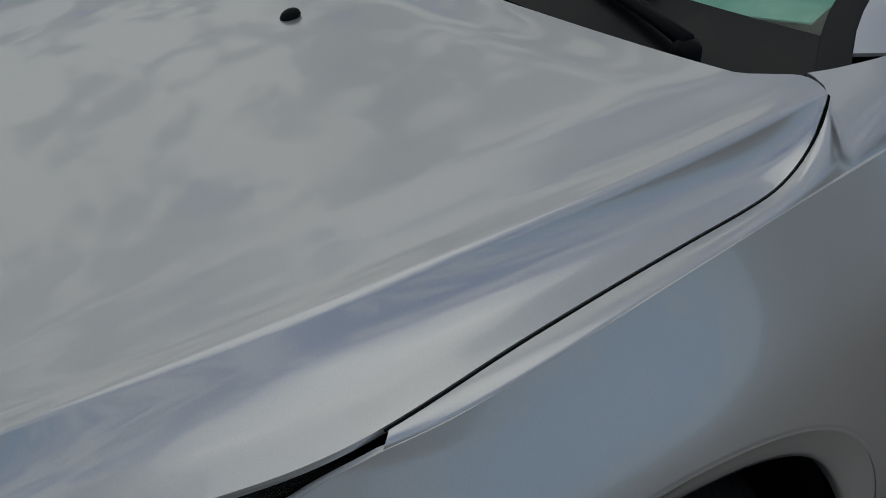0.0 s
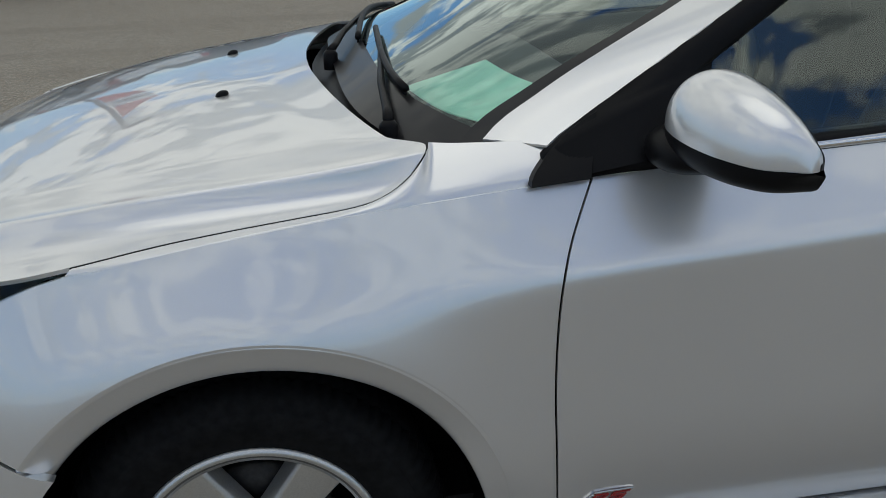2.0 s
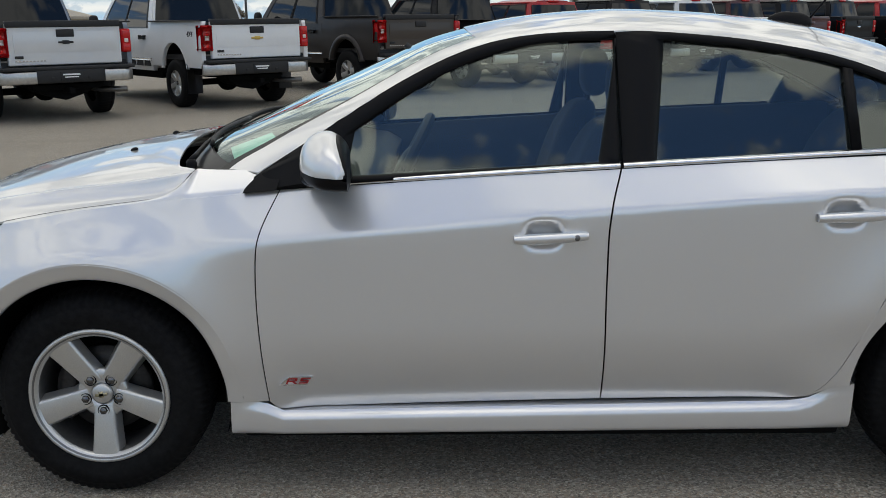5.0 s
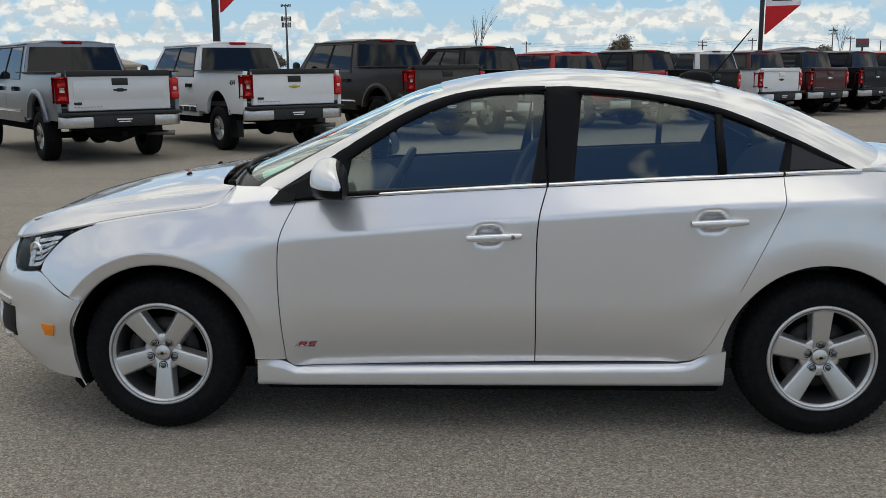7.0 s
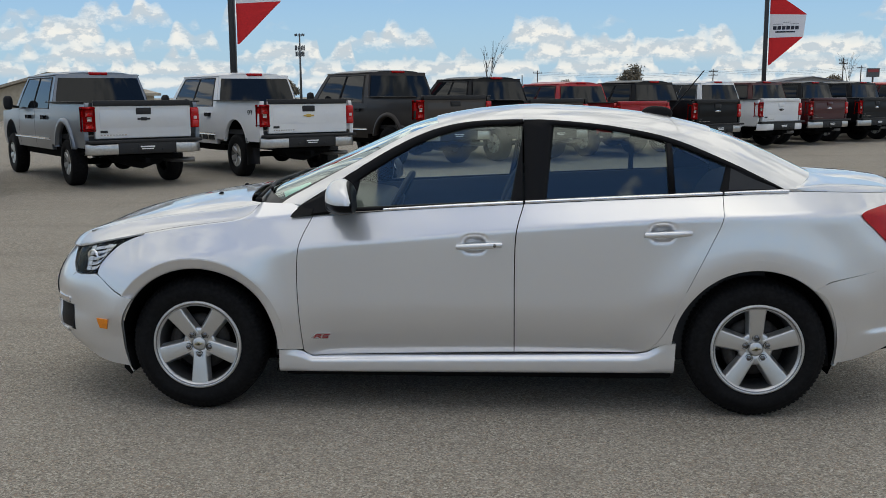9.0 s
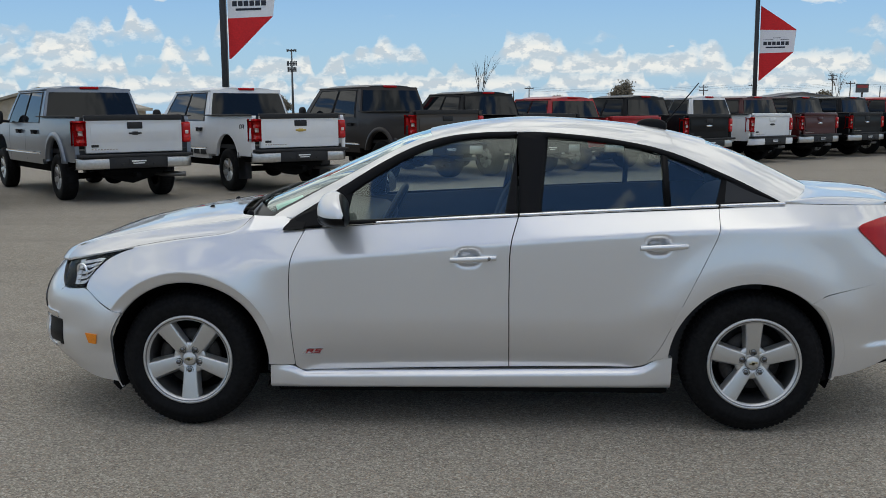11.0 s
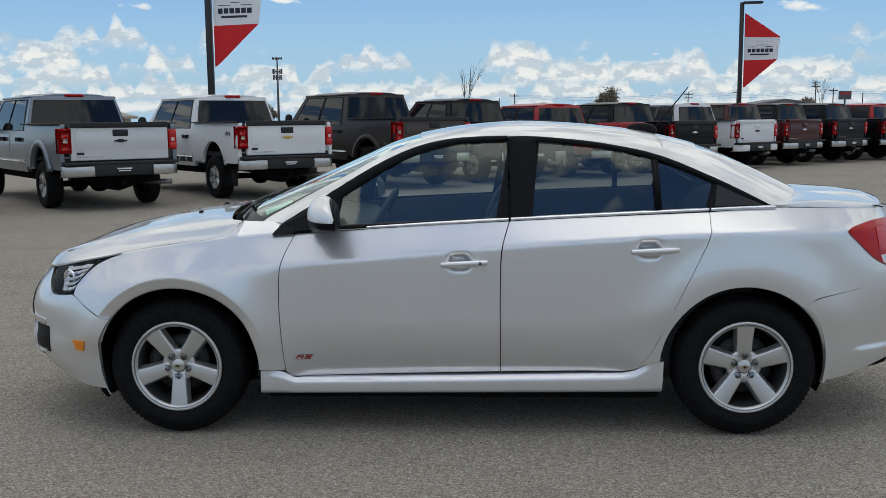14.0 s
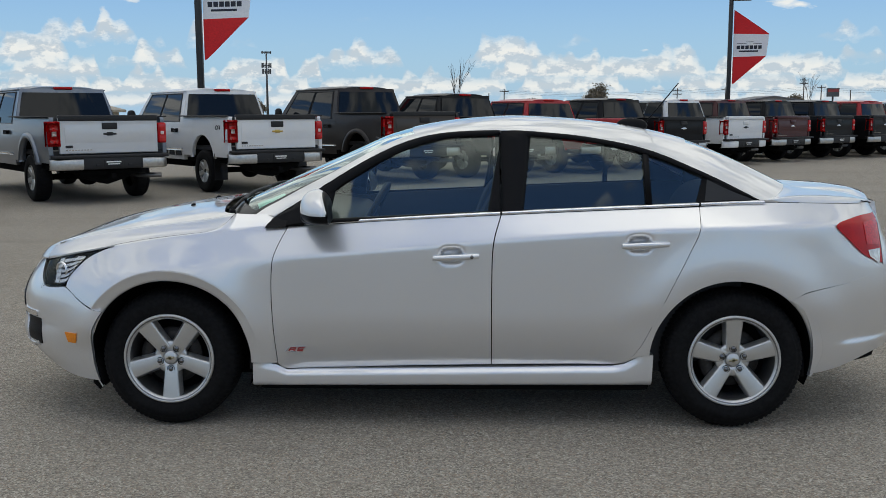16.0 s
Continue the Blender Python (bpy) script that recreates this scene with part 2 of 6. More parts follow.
# ---- geometry helpers ----
def part(name, bm, material, parent, label="", smooth=True):
    me = bpy.data.meshes.new(name)
    bm.to_mesh(me)
    bm.free()
    if smooth:
        me.polygons.foreach_set("use_smooth", [True] * len(me.polygons))
    me.materials.append(material)
    ob = new(name, me)
    ob.parent = parent
    return tagged(ob, label)


def shared(name, me, parent, m, label=""):
    ob = new(name, me)
    ob.parent = parent
    ob.matrix_basis = m
    return tagged(ob, label)


def thing(name, label, category, group="", kind="", m=None):
    ob = new(name)
    if m is not None:
        ob.matrix_basis = m
    return tagged(ob, label, category, group, kind)


def clamp(t, a=0.0, b=1.0):
    return a if t < a else b if t > b else t


def sm(a, b, t):
    t = clamp((t - a) / (b - a))
    return t * t * (3 - 2 * t)


def tab(x, *p):
    """Smooth value through pairs (x, value)."""
    if x <= p[0][0]:
        return p[0][1]
    if x >= p[-1][0]:
        return p[-1][1]
    k = 0
    while x > p[k + 1][0]:
        k += 1
    (x0, y0), (x1, y1) = p[k], p[k + 1]
    h = x1 - x0
    m0 = (y1 - p[k - 1][1]) / (x1 - p[k - 1][0]) if k else (y1 - y0) / h
    m1 = (p[k + 2][1] - y0) / (p[k + 2][0] - x0) if k + 2 < len(p) else (y1 - y0) / h
    t = (x - x0) / h
    return (y0 * (1 + 2 * t) * (1 - t) ** 2 + y1 * t * t * (3 - 2 * t) + h * (m0 * t * (1 - t) ** 2 - m1 * t * t * (1 - t)))


def spl(*pts):
    """A smooth curve through points, by chord length, as a function of 0..1."""
    v = [Vector(p) for p in pts]
    d = [0.0]
    for a, b in zip(v, v[1:]):
        d.append(d[-1] + max((b - a).length, 1e-6))
    d = [q / d[-1] for q in d]
    dim = len(v[0])

    def f(u):
        return Vector([tab(u, *[(d[i], v[i][k]) for i in range(len(v))]) for k in range(dim)])
    return f


def line(a, b):
    a, b = Vector(a), Vector(b)
    return lambda u: a.lerp(b, u)


def chain(*fs):
    """Several curves end to end, with equal shares or (share, curve)."""
    fs = [f if isinstance(f, tuple) else (1.0, f) for f in fs]
    tot = sum(w for w, _ in fs)

    def g(u):
        u = clamp(u) * tot
        for w, f in fs[:-1]:
            if u <= w:
                return f(u / w)
            u -= w
        return fs[-1][1](min(1.0, u / fs[-1][0]))
    return g


def rev(f):
    return lambda u: f(1 - u)


def arc(cx, cz, r, a0, a1):
    return lambda u: Vector((cx + r * math.cos(radians(a0 + (a1 - a0) * u)), cz + r * math.sin(radians(a0 + (a1 - a0) * u))))


def coons(bot, top, left, right, nu, nv, gap=0.0):
    """Grid of points inside four curves; the rim is drawn in by half the gap."""
    B0, B1, T0, T1 = bot(0), bot(1), top(0), top(1)

    def at(u, v):
        return (bot(u) * (1 - v) + top(u) * v + left(v) * (1 - u) + right(v) * u
                - (B0 * (1 - u) * (1 - v) + B1 * u * (1 - v) + T0 * (1 - u) * v + T1 * u * v))
    lu = max(0.05, sum((at((i + 1) / 8, .5) - at(i / 8, .5)).length for i in range(8)))
    lv = max(0.05, sum((at(.5, (i + 1) / 8) - at(.5, i / 8)).length for i in range(8)))
    eu, ev = gap / 2 / lu, gap / 2 / lv
    return [[at(eu + (1 - 2 * eu) * i / nu, ev + (1 - 2 * ev) * j / nv) for i in range(nu + 1)] for j in range(nv + 1)]


def sheet(bm, grid, flange=None, keep=None):
    """Quads over a grid of 3D points; flange: a shift of the rim that gives the sheet a folded edge."""
    V = [[bm.verts.new(p) for p in row] for row in grid]
    nv, nu = len(V) - 1, len(V[0]) - 1
    for j in range(nv):
        for i in range(nu):
            if keep is None or keep(i, j):
                bm.faces.new((V[j][i], V[j][i + 1], V[j + 1][i + 1], V[j + 1][i]))
    if flange is not None:
        rim = ([(0, i) for i in range(nu)] + [(j, nu) for j in range(nv)] + [(nv, i) for i in range(nu, 0, -1)] + [(j, 0) for j in range(nv, 0, -1)])
        a = [bm.verts.new(grid[j][i]) for j, i in rim]
        b = [bm.verts.new(Vector(grid[j][i]) + (flange(grid[j][i]) if callable(flange) else Vector(flange))) for j, i in rim]
        for k in range(len(a)):
            n = (k + 1) % len(a)
            bm.faces.new((a[k], a[n], b[n], b[k]))
    return V


def box(bm, x0, x1, y0, y1, z0, z1, bevel=0.0, seg=2, m=None):
    g = bmesh.ops.create_cube(bm, size=1.0)
    vs = g["verts"]
    for v in vs:
        v.co = Vector(((x0 + x1) / 2 + v.co.x * (x1 - x0), (y0 + y1) / 2 + v.co.y * (y1 - y0), (z0 + z1) / 2 + v.co.z * (z1 - z0)))
    if bevel:
        es = {e for v in vs for e in v.link_edges}
        r = bmesh.ops.bevel(bm, geom=list(es), offset=bevel, segments=seg, profile=0.5, affect="EDGES")
        vs = list({v for f in r["faces"] for v in f.verts} | {v for v in vs if v.is_valid})
    if m is not None:
        for v in vs:
            v.co = m @ v.co
    return vs


def prism(bm, pts, lo, hi, put, bevel=0.0):
    """A polygon swept from lo to hi; put(a, b, h) gives the place of polygon point (a, b) at height h."""
    A = [bm.verts.new(put(a, b, lo)) for a, b in pts]
    B = [bm.verts.new(put(a, b, hi)) for a, b in pts]
    n = len(pts)
    fs = [bm.faces.new(A[::-1]), bm.faces.new(B)]
    for i in range(n):
        fs.append(bm.faces.new((A[i], A[(i + 1) % n], B[(i + 1) % n], B[i])))
    if bevel:
        es = {e for f in fs[:2] for e in f.edges}
        bmesh.ops.bevel(bm, geom=list(es), offset=bevel, segments=2, profile=0.5, affect="EDGES")


def lathe(bm, prof, n, put):
    """Profile of (radius, height) turned round an axis; put(x, y, h)."""
    rings = [[bm.verts.new(put(r * math.cos(2 * math.pi * i / n), r * math.sin(2 * math.pi * i / n), h)) for i in range(n)] for r, h in prof]
    for a, b in zip(rings, rings[1:]):
        for i in range(n):
            bm.faces.new((a[i], a[(i + 1) % n], b[(i + 1) % n], b[i]))
    return rings


def tube(bm, path, r, n=8, r1=None):
    pts = [Vector(p) for p in path]
    rings = []
    for k, p in enumerate(pts):
        d = (pts[min(k + 1, len(pts) - 1)] - pts[max(k - 1, 0)]).normalized()
        s = d.orthogonal().normalized() if k == 0 else (s - d * s.dot(d)).normalized()
        q = d.cross(s)
        rr = r if r1 is None else r + (r1 - r) * k / (len(pts) - 1)
        rings.append([bm.verts.new(p + (s * math.cos(2 * math.pi * i / n) + q * math.sin(2 * math.pi * i / n)) * rr) for i in range(n)])
    for a, b in zip(rings, rings[1:]):
        for i in range(n):
            bm.faces.new((a[i], a[(i + 1) % n], b[(i + 1) % n], b[i]))
    bm.faces.new(rings[0][::-1])
    bm.faces.new(rings[-1])


def blob(bm, c, r, p=2.0, nu=20, nv=12, shape=None):
    """A rounded box: superellipsoid with exponent p."""
    def sg(v, e):
        return math.copysign(abs(v) ** e, v)
    e = 2.0 / p
    G = []
    for j in range(nv + 1):
        la = -math.pi / 2 + math.pi * j / nv
        row = []
        for i in range(nu + 1):
            lo = 2 * math.pi * i / nu
            q = Vector((r[0] * sg(math.cos(la), e) * sg(math.cos(lo), e), r[1] * sg(math.cos(la), e) * sg(math.sin(lo), e), r[2] * sg(math.sin(la), e)))
            if shape:
                q = shape(q)
            row.append(q + Vector(c))
        G.append(row)
    first = len(bm.verts)
    sheet(bm, G)
    bm.verts.ensure_lookup_table()
    bmesh.ops.remove_doubles(bm, verts=bm.verts[first:], dist=1e-4)


# ---- ground ----
bm = bmesh.new()
sheet(bm, [[Vector((-1500 + 3000 * i / 6, -1500 + 3000 * j / 6, 0)) for i in range(7)] for j in range(7)])
tagged(part("ground", bm, GROUND, None, smooth=False), "worn pale asphalt of a car sales lot with exposed stones", "ground", kind="structure")

# ---- the silver saloon car: x runs from the nose to the tail, near side at negative y ----
WHEEL_Z, BASE = 0.332, 2.685
ARCH_X, ARCH_R = (0.013, 2.668), 0.386        # wheel openings


def front_reach(z):
    return tab(z, (0.18, 0.74), (0.26, 0.80), (0.32, 0.87), (0.38, 0.915), (0.43, 0.925), (0.48, 0.912), (0.55, 0.92), (0.60, 0.915), (0.67, 0.885), (0.74, 0.835), (0.80, 0.77), (0.86, 0.70))


TAIL_X0, TAIL_P = 2.70, 2.6      # where the tail begins to round in, and how squarely


def rear_reach(z):
    return tab(z, (0.20, 3.56), (0.35, 3.64), (0.55, 3.67), (0.75, 3.635), (0.95, 3.55), (1.06, 3.52))


def plan_half(x, z):
    if x < 0:
        return 0.890 * max(0.0, 1 - (-x / front_reach(z)) ** 2.8) ** (1 / 2.8)
    if x > TAIL_X0:
        return 0.890 * max(0.0, 1 - ((x - TAIL_X0) / (rear_reach(z) - TAIL_X0)) ** TAIL_P) ** (1 / TAIL_P)
    if x > 2.2:
        return 0.890
    return 0.890 + 0.004 * math.sin(math.pi * x / 2.2) ** 2


def belt_z(x):
    return tab(x, (-0.7, 0.80), (-0.245, 0.871), (-0.1, 0.897), (0.017, 0.916), (0.15, 0.932), (0.289, 0.943), (0.43, 0.955), (0.58, 0.966), (1.587, 1.020), (2.52, 1.058), (2.84, 1.066), (3.2, 1.060), (3.6, 1.035))


def half(x, z):
    """Half width of the body side at (x, z)."""
    zb = belt_z(x)
    z0 = tab(x, (-0.5, 0.64), (-0.2, 0.745), (0.05, 0.785), (0.3, 0.79), (0.52, 0.820), (1.04, 0.862), (1.54, 0.903), (2.09, 0.941), (2.5, 0.963), (3.1, 0.978), (3.6, 0.965))
    amount = tab(x, (-0.7, 0.03), (-0.24, 0.030), (0.0, 0.040), (0.15, 0.045), (0.3, 0.057), (0.47, 0.074), (0.58, 0.078), (1.5, 0.072), (2.4, 0.095), (2.8, 0.122), (3.3, 0.095))
    soft = 0.003 + 0.07 * sm(0.62, 0.1, x) + 0.03 * sm(2.5, 3.2, x)
    s = (z - z0) / (zb - z0)
    s = (math.sqrt(s * s + soft) + s) / 2
    y = plan_half(x, z) - amount * s
    if z < 0.56:
        y -= 0.085 * ((0.56 - z) / 0.3) ** 2 * tab(x, (-0.6, 0.0), (-0.3, 0.25), (0.45, 0.30), (0.66, 1.0), (2.05, 1.0), (2.28, 0.3), (3.3, 0.4))
    r = math.hypot(x - ARCH_X[0], z - WHEEL_Z)
    if x < 0.62 and z > 0.35 and r < 0.80:
        y += 0.054 * math.exp(-((r - 0.385) / 0.150) ** 2) * sm(0.35, 0.5, z) * sm(0.62, 0.02, x)      # flare over the front wheel
    r = math.hypot(x - ARCH_X[1], z - WHEEL_Z)
    if x > 1.9 and r < 0.85:
        y += 0.018 * math.exp(-((r - 0.44) / 0.13) ** 2) * sm(0.45, 0.62, z)      # swell over the rear wheel
    for hx, hz in ((1.355, 0.832), (2.225, 0.886)):
        q = ((x - hx) / 0.050) ** 4 + ((z - hz - 0.008) / 0.034) ** 2
        if q < 6:
            y -= 0.024 * math.exp(-(0.85 * q) ** 2)
    return y


def lip_reach(k, a):
    """Outer radius of the lip round wheel opening k at angle a (degrees)."""
    return ARCH_R + (0.0 if k else 0.048)


def arch_edge(k, a0, a1):
    def f(u):
        a = a0 + (a1 - a0) * u
        r = lip_reach(k, a)
        return Vector((ARCH_X[k] + r * math.cos(radians(a)), WHEEL_Z + r * math.sin(radians(a))))
    return f


def glass_half(x, z):
    """Half width of the side windows."""
    y = 0.822 - 0.44 * (z - 1.0) - 0.12 * max(0.0, z - 1.15) ** 2
    if x < 0.9:
        y -= 0.10 * ((0.9 - x) / 0.45) ** 2 * sm(0.93, 1.10, z)
    if x > 1.9:
        y -= 0.048 * ((x - 1.9) / 0.9) ** 2
    return y


car = thing("sedan", "silver metallic four-door saloon car parked on the asphalt", "car")
SIDES = (-1, 1)


def on_side(grid, sg, fn=half, out=0.0):
    return [[Vector((p[0], sg * (fn(p[0], p[1]) + out), p[1])) for p in row] for row in grid]


def panel(name, grid2, sg, material, parent, label="", fn=half, out=0.0, fl=0.006):
    bm = bmesh.new()
    sheet(bm, on_side(grid2, sg, fn, out), (0, -sg * fl, 0))
    return part(name, bm, material, parent, label)


# seams of the near side, as curves of (x, z)
door_front = spl((0.525, 0.312), (0.513, 0.484), (0.507, 0.649), (0.514, 0.798), (0.532, 0.865), (0.581, 0.966))
door_mid = spl((1.544, 0.300), (1.543, 0.50), (1.543, 0.707), (1.551, 0.894), (1.587, 1.020))
door_rear = spl((2.165, 0.318), (2.215, 0.365), (2.261, 0.438), (2.348, 0.628), (2.458, 0.854), (2.499, 0.947), (2.516, 1.056))
belt_f = spl((0.581, 0.966), (0.80, 0.978), (1.2, 1.002), (1.587, 1.020))
belt_r = spl((1.587, 1.020), (2.0, 1.038), (2.516, 1.056))
sill_f = spl((0.525, 0.312), (0.552, 0.285), (0.60, 0.279), (1.0, 0.288), (1.544, 0.300))
sill_r = spl((1.544, 0.300), (1.95, 0.307), (2.11, 0.308), (2.165, 0.318))
ridge = spl((-0.245, 0.871), (-0.1, 0.897), (0.017, 0.916), (0.15, 0.932), (0.289, 0.943), (0.47, 0.957), (0.581, 0.966))
lamp_low = spl((-0.50, 0.674), (-0.477, 0.725), (-0.389, 0.808), (-0.31, 0.849), (-0.245, 0.871))
fender_nose = chain((1.0, spl((-0.341, 0.584), (-0.41, 0.616), (-0.50, 0.674))), (1.3, lamp_low))
fender_low = chain((3.4, arch_edge(0, 144.6, -1)), (0.4, spl((0.447, 0.324), (0.452, 0.314), (0.525, 0.312))))
quarter_low = chain((0.45, spl((2.165, 0.318), (2.225, 0.350), (2.27, 0.360), (2.281, 0.352))), (3.0, arch_edge(1, 177.1, 48.5)),
                    (1.5, spl((2.9238, 0.6211), (2.9556, 0.640), (3.0, 0.664), (3.213, 0.699), (3.329, 0.726), (3.43, 0.765))))
quarter_top = spl((2.516, 1.056), (2.8, 1.072), (3.1, 1.066), (3.43, 1.046))

# bonnet edge: front corner, along the lamp, along the wing, to the windscreen corner
bonnet_edge = spl((-0.64, 0.655, 0.792), (-0.45, 0.772, 0.836), (-0.33, 0.822, 0.861), (-0.248, 0.839, 0.879), (-0.1, 0.834, 0.905), (0.0, 0.829, 0.918), (0.1, 0.824, 0.929),
                  (0.18, 0.821, 0.938), (0.222, 0.818, 0.946), (0.256, 0.812, 0.960), (0.284, 0.804, 0.979), (0.302, 0.796, 0.998), (0.311, 0.790, 1.010))
bonnet_mid = spl((-0.865, 0, 0.742), (-0.83, 0, 0.782), (-0.716, 0, 0.846), (-0.493, 0, 0.927), (-0.18, 0, 0.995), (0.15, 0, 1.037))
bonnet_nose = spl((-0.64, 0.655, 0.792), (-0.75, 0.50, 0.776), (-0.83, 0.28, 0.756), (-0.865, 0, 0.742))
bonnet_back = spl((0.312, 0.788, 1.013), (0.317, 0.770, 1.017), (0.315, 0.752, 1.019), (0.292, 0.735, 1.020), (0.258, 0.708, 1.022), (0.194, 0.43, 1.030), (0.156, 0.15, 1.036), (0.15, 0, 1.037))


bonnet_crease = spl((-0.652, 0.647, 0.803), (-0.60, 0.656, 0.868), (-0.5, 0.682, 0.900), (-0.4, 0.703, 0.919), (-0.3, 0.724, 0.936), (-0.2, 0.742, 0.951), (-0.1, 0.755, 0.964), (0.0, 0.764, 0.974),
                    (0.1, 0.771, 0.984), (0.2, 0.778, 0.997), (0.29, 0.786, 1.010), (0.312, 0.788, 1.013))


def bonnet_grid(sg):
    """Hollow flank from the seam up to the crease, then a gently crowned top with a second soft fold."""
    nu, nf, nt_ = 72, 9, 36
    G = []
    hollow = lambda w: 0.0150 * math.sin(math.pi * w ** 1.15)
    for j in range(nf):
        w = j / nf
        row = []
        for i in range(nu + 1):
            e, k = bonnet_edge(i / nu), bonnet_crease(i / nu)
            p = e.lerp(k, w)
            start = clamp((e.z - (0.938 + 0.12 * (e.x - 0.18))) / 0.060) if e.x > 0.18 else 0.0      # the seam climbs the flank at its rear corner
            sink = (hollow(start + (1 - start) * w) - hollow(start) * (1 - w)) * sm(0.0, 0.2, i / nu)
            p.z -= sink
            p.y -= 0.45 * sink
            row.append(Vector((p.x, sg * p.y, p.z)))
        G.append(row)
    K0, K1, M0, M1 = bonnet_crease(0), bonnet_crease(1), bonnet_mid(0), bonnet_mid(1)
    for j in range(nt_ + 1):
        q = j / nt_
        v = 0.35 * q + 0.65 * q * q
        row = []
        for i in range(nu + 1):
            u = i / nu
            k, c = bonnet_crease(u), bonnet_mid(u)
            p = (k * (1 - v) + c * v + bonnet_nose(v) * (1 - u) + bonnet_back(v) * u
                 - (K0 * (1 - u) * (1 - v) + K1 * u * (1 - v) + M0 * (1 - u) * v + M1 * u * v))
            fade = sm(0.0, 0.12, u) * sm(1.0, 0.90, u)
            p.z += (c.z - k.z) * ((1 - (1 - v) ** 1.9) - v) * fade
            d = abs(k.y) * v
            p.z -= 0.0036 * fade * sm(0.125, 0.098, d) * sm(0.0, 0.03, d)
            row.append(Vector((p.x, sg * p.y, p.z)))
        G.append(row)
    return G


def bonnet_top(x, y):
    """Height of the bonnet skin near (x, y)."""
    return min((Vector((p.x - x, abs(p.y) - abs(y))).length, p.z) for row in near for p in row)[1]


bm = bmesh.new()
near = bonnet_grid(-1)
both = near + [[Vector((p.x, -p.y, p.z)) for p in row] for row in near[-2::-1]]
both[0] = [p + Vector((0, 0.002, 0.0005)) for p in both[0]]
both[-1] = [p + Vector((0, -0.002, 0.0005)) for p in both[-1]]
sheet(bm, both, (0, 0, -0.007))
bonnet = part("bonnet", bm, SILVER, car, "creased silver bonnet reflecting the sky")
for sg in SIDES:
    bm = bmesh.new()
    tube(bm, [(lambda p: (p.x, sg * (p.y + 0.001), p.z - 0.0005))(bonnet_edge(0.44 + 0.56 * k / 60)) for k in range(61)] + [(0.317, sg * 0.772, 1.014), (0.319, sg * 0.752, 1.017)], 0.0014, 6)
    part("bonnet_seam", bm, DARK, bonnet)

for sg in SIDES:
    fd = coons(sill_f, belt_f, door_front, door_mid, 96, 72, 0.005)
    panel("front_door", fd, sg, SILVER, car)
    rd = coons(sill_r, belt_r, door_mid, door_rear, 84, 72, 0.005)
    panel("rear_door", rd, sg, SILVER, car)
    wing = panel("front_wing", coons(fender_low, ridge, fender_nose, door_front, 90, 56, 0.004), sg, SILVER, car)
    quarter = panel("quarter_panel", coons(quarter_low, chain((2.0, door_rear), (3.0, quarter_top)), line((2.165, 0.318), (2.165, 0.318)), line((3.43, 0.765), (3.43, 1.046)), 150, 48, 0.004), sg, SILVER, car)
    # shoulder of the wing between the ridge and the bonnet seam
    top = chain((5.0, lambda u: bonnet_edge(0.445 + 0.555 * u)), (0.3, spl((0.311, 0.790, 1.010), (0.320, 0.773, 1.017), (0.321, 0.752, 1.020))), (1.0, spl((0.321, 0.752, 1.020), (0.36, 0.757, 1.018), (0.418, 0.762, 1.017))),
                (1.0, spl((0.418, 0.762, 1.017), (0.46, 0.763, 1.017), (0.535, 0.766, 1.016))))
    low = lambda u: (lambda p: Vector((p[0], half(p[0], p[1]), p[1])))(ridge(u * 0.93))
    g = coons(low, top, line(low(0), top(0)), line(low(1), top(1)), 70, 10)
    bulge = lambda i, j: 0.0025 * math.sin(math.pi * j / 10)
    g = [[Vector((p.x, sg * (p.y + bulge(i, j) * 0.6), p.z + bulge(i, j) * 0.7)) for i, p in enumerate(row)] for j, row in enumerate(g)]
    for p in g[0]:
        p.z -= 0.006
        p.y -= sg * 0.001
    bm = bmesh.new()
    sheet(bm, g, (0, 0, -0.008))
    part("wing_shoulder", bm, SILVER, wing)
    # added near-black sheet behind the seams, so the gaps look deep in shade
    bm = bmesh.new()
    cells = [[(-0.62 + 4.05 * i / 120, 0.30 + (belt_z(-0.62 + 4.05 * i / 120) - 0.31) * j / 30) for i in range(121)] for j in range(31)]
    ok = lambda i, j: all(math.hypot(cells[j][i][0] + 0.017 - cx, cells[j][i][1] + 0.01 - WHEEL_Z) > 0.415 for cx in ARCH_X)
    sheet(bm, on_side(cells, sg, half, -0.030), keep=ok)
    part("seam_backing", bm, DARK, car)
    # flat lips round the wheel openings
    for k, a0, a1 in ((0, 144.2, -2.0),):
        bm = bmesh.new()
        G = []
        for t in range(49):
            a = a0 + (a1 - a0) * t / 48
            w = (sm(-8, 10, a) if k else sm(0, 45, a)) * (sm(170, 120, a) if k else 1.0)
            ro = lip_reach(k, a)
            ca, sa = math.cos(radians(a)), math.sin(radians(a))
            ye = half(ARCH_X[k] + ro * ca, WHEEL_Z + ro * sa)
            row = []
            for r, dy in ((ro + 0.006, -0.0008), (ro, -0.0004), (ro - 0.003, -0.0018), (ARCH_R + 0.030, -0.0065), (ARCH_R + 0.012, -0.0125), (ARCH_R + 0.003, -0.017), (ARCH_R, -0.022), (ARCH_R + 0.001, -0.045)):
                y0 = half(ARCH_X[k] + r * ca, WHEEL_Z + r * sa)
                row.append(Vector((ARCH_X[k] + r * ca, sg * (ye * w + y0 * (1 - w) + dy * max(w, 0.15 if dy < -0.012 else 0)), WHEEL_Z + r * sa)))
            G.append(row)
        sheet(bm, G)
        part("arch_lip", bm, SILVER, wing)
    bm = bmesh.new()      # the same lip carried down over the bumper corner
    G = []
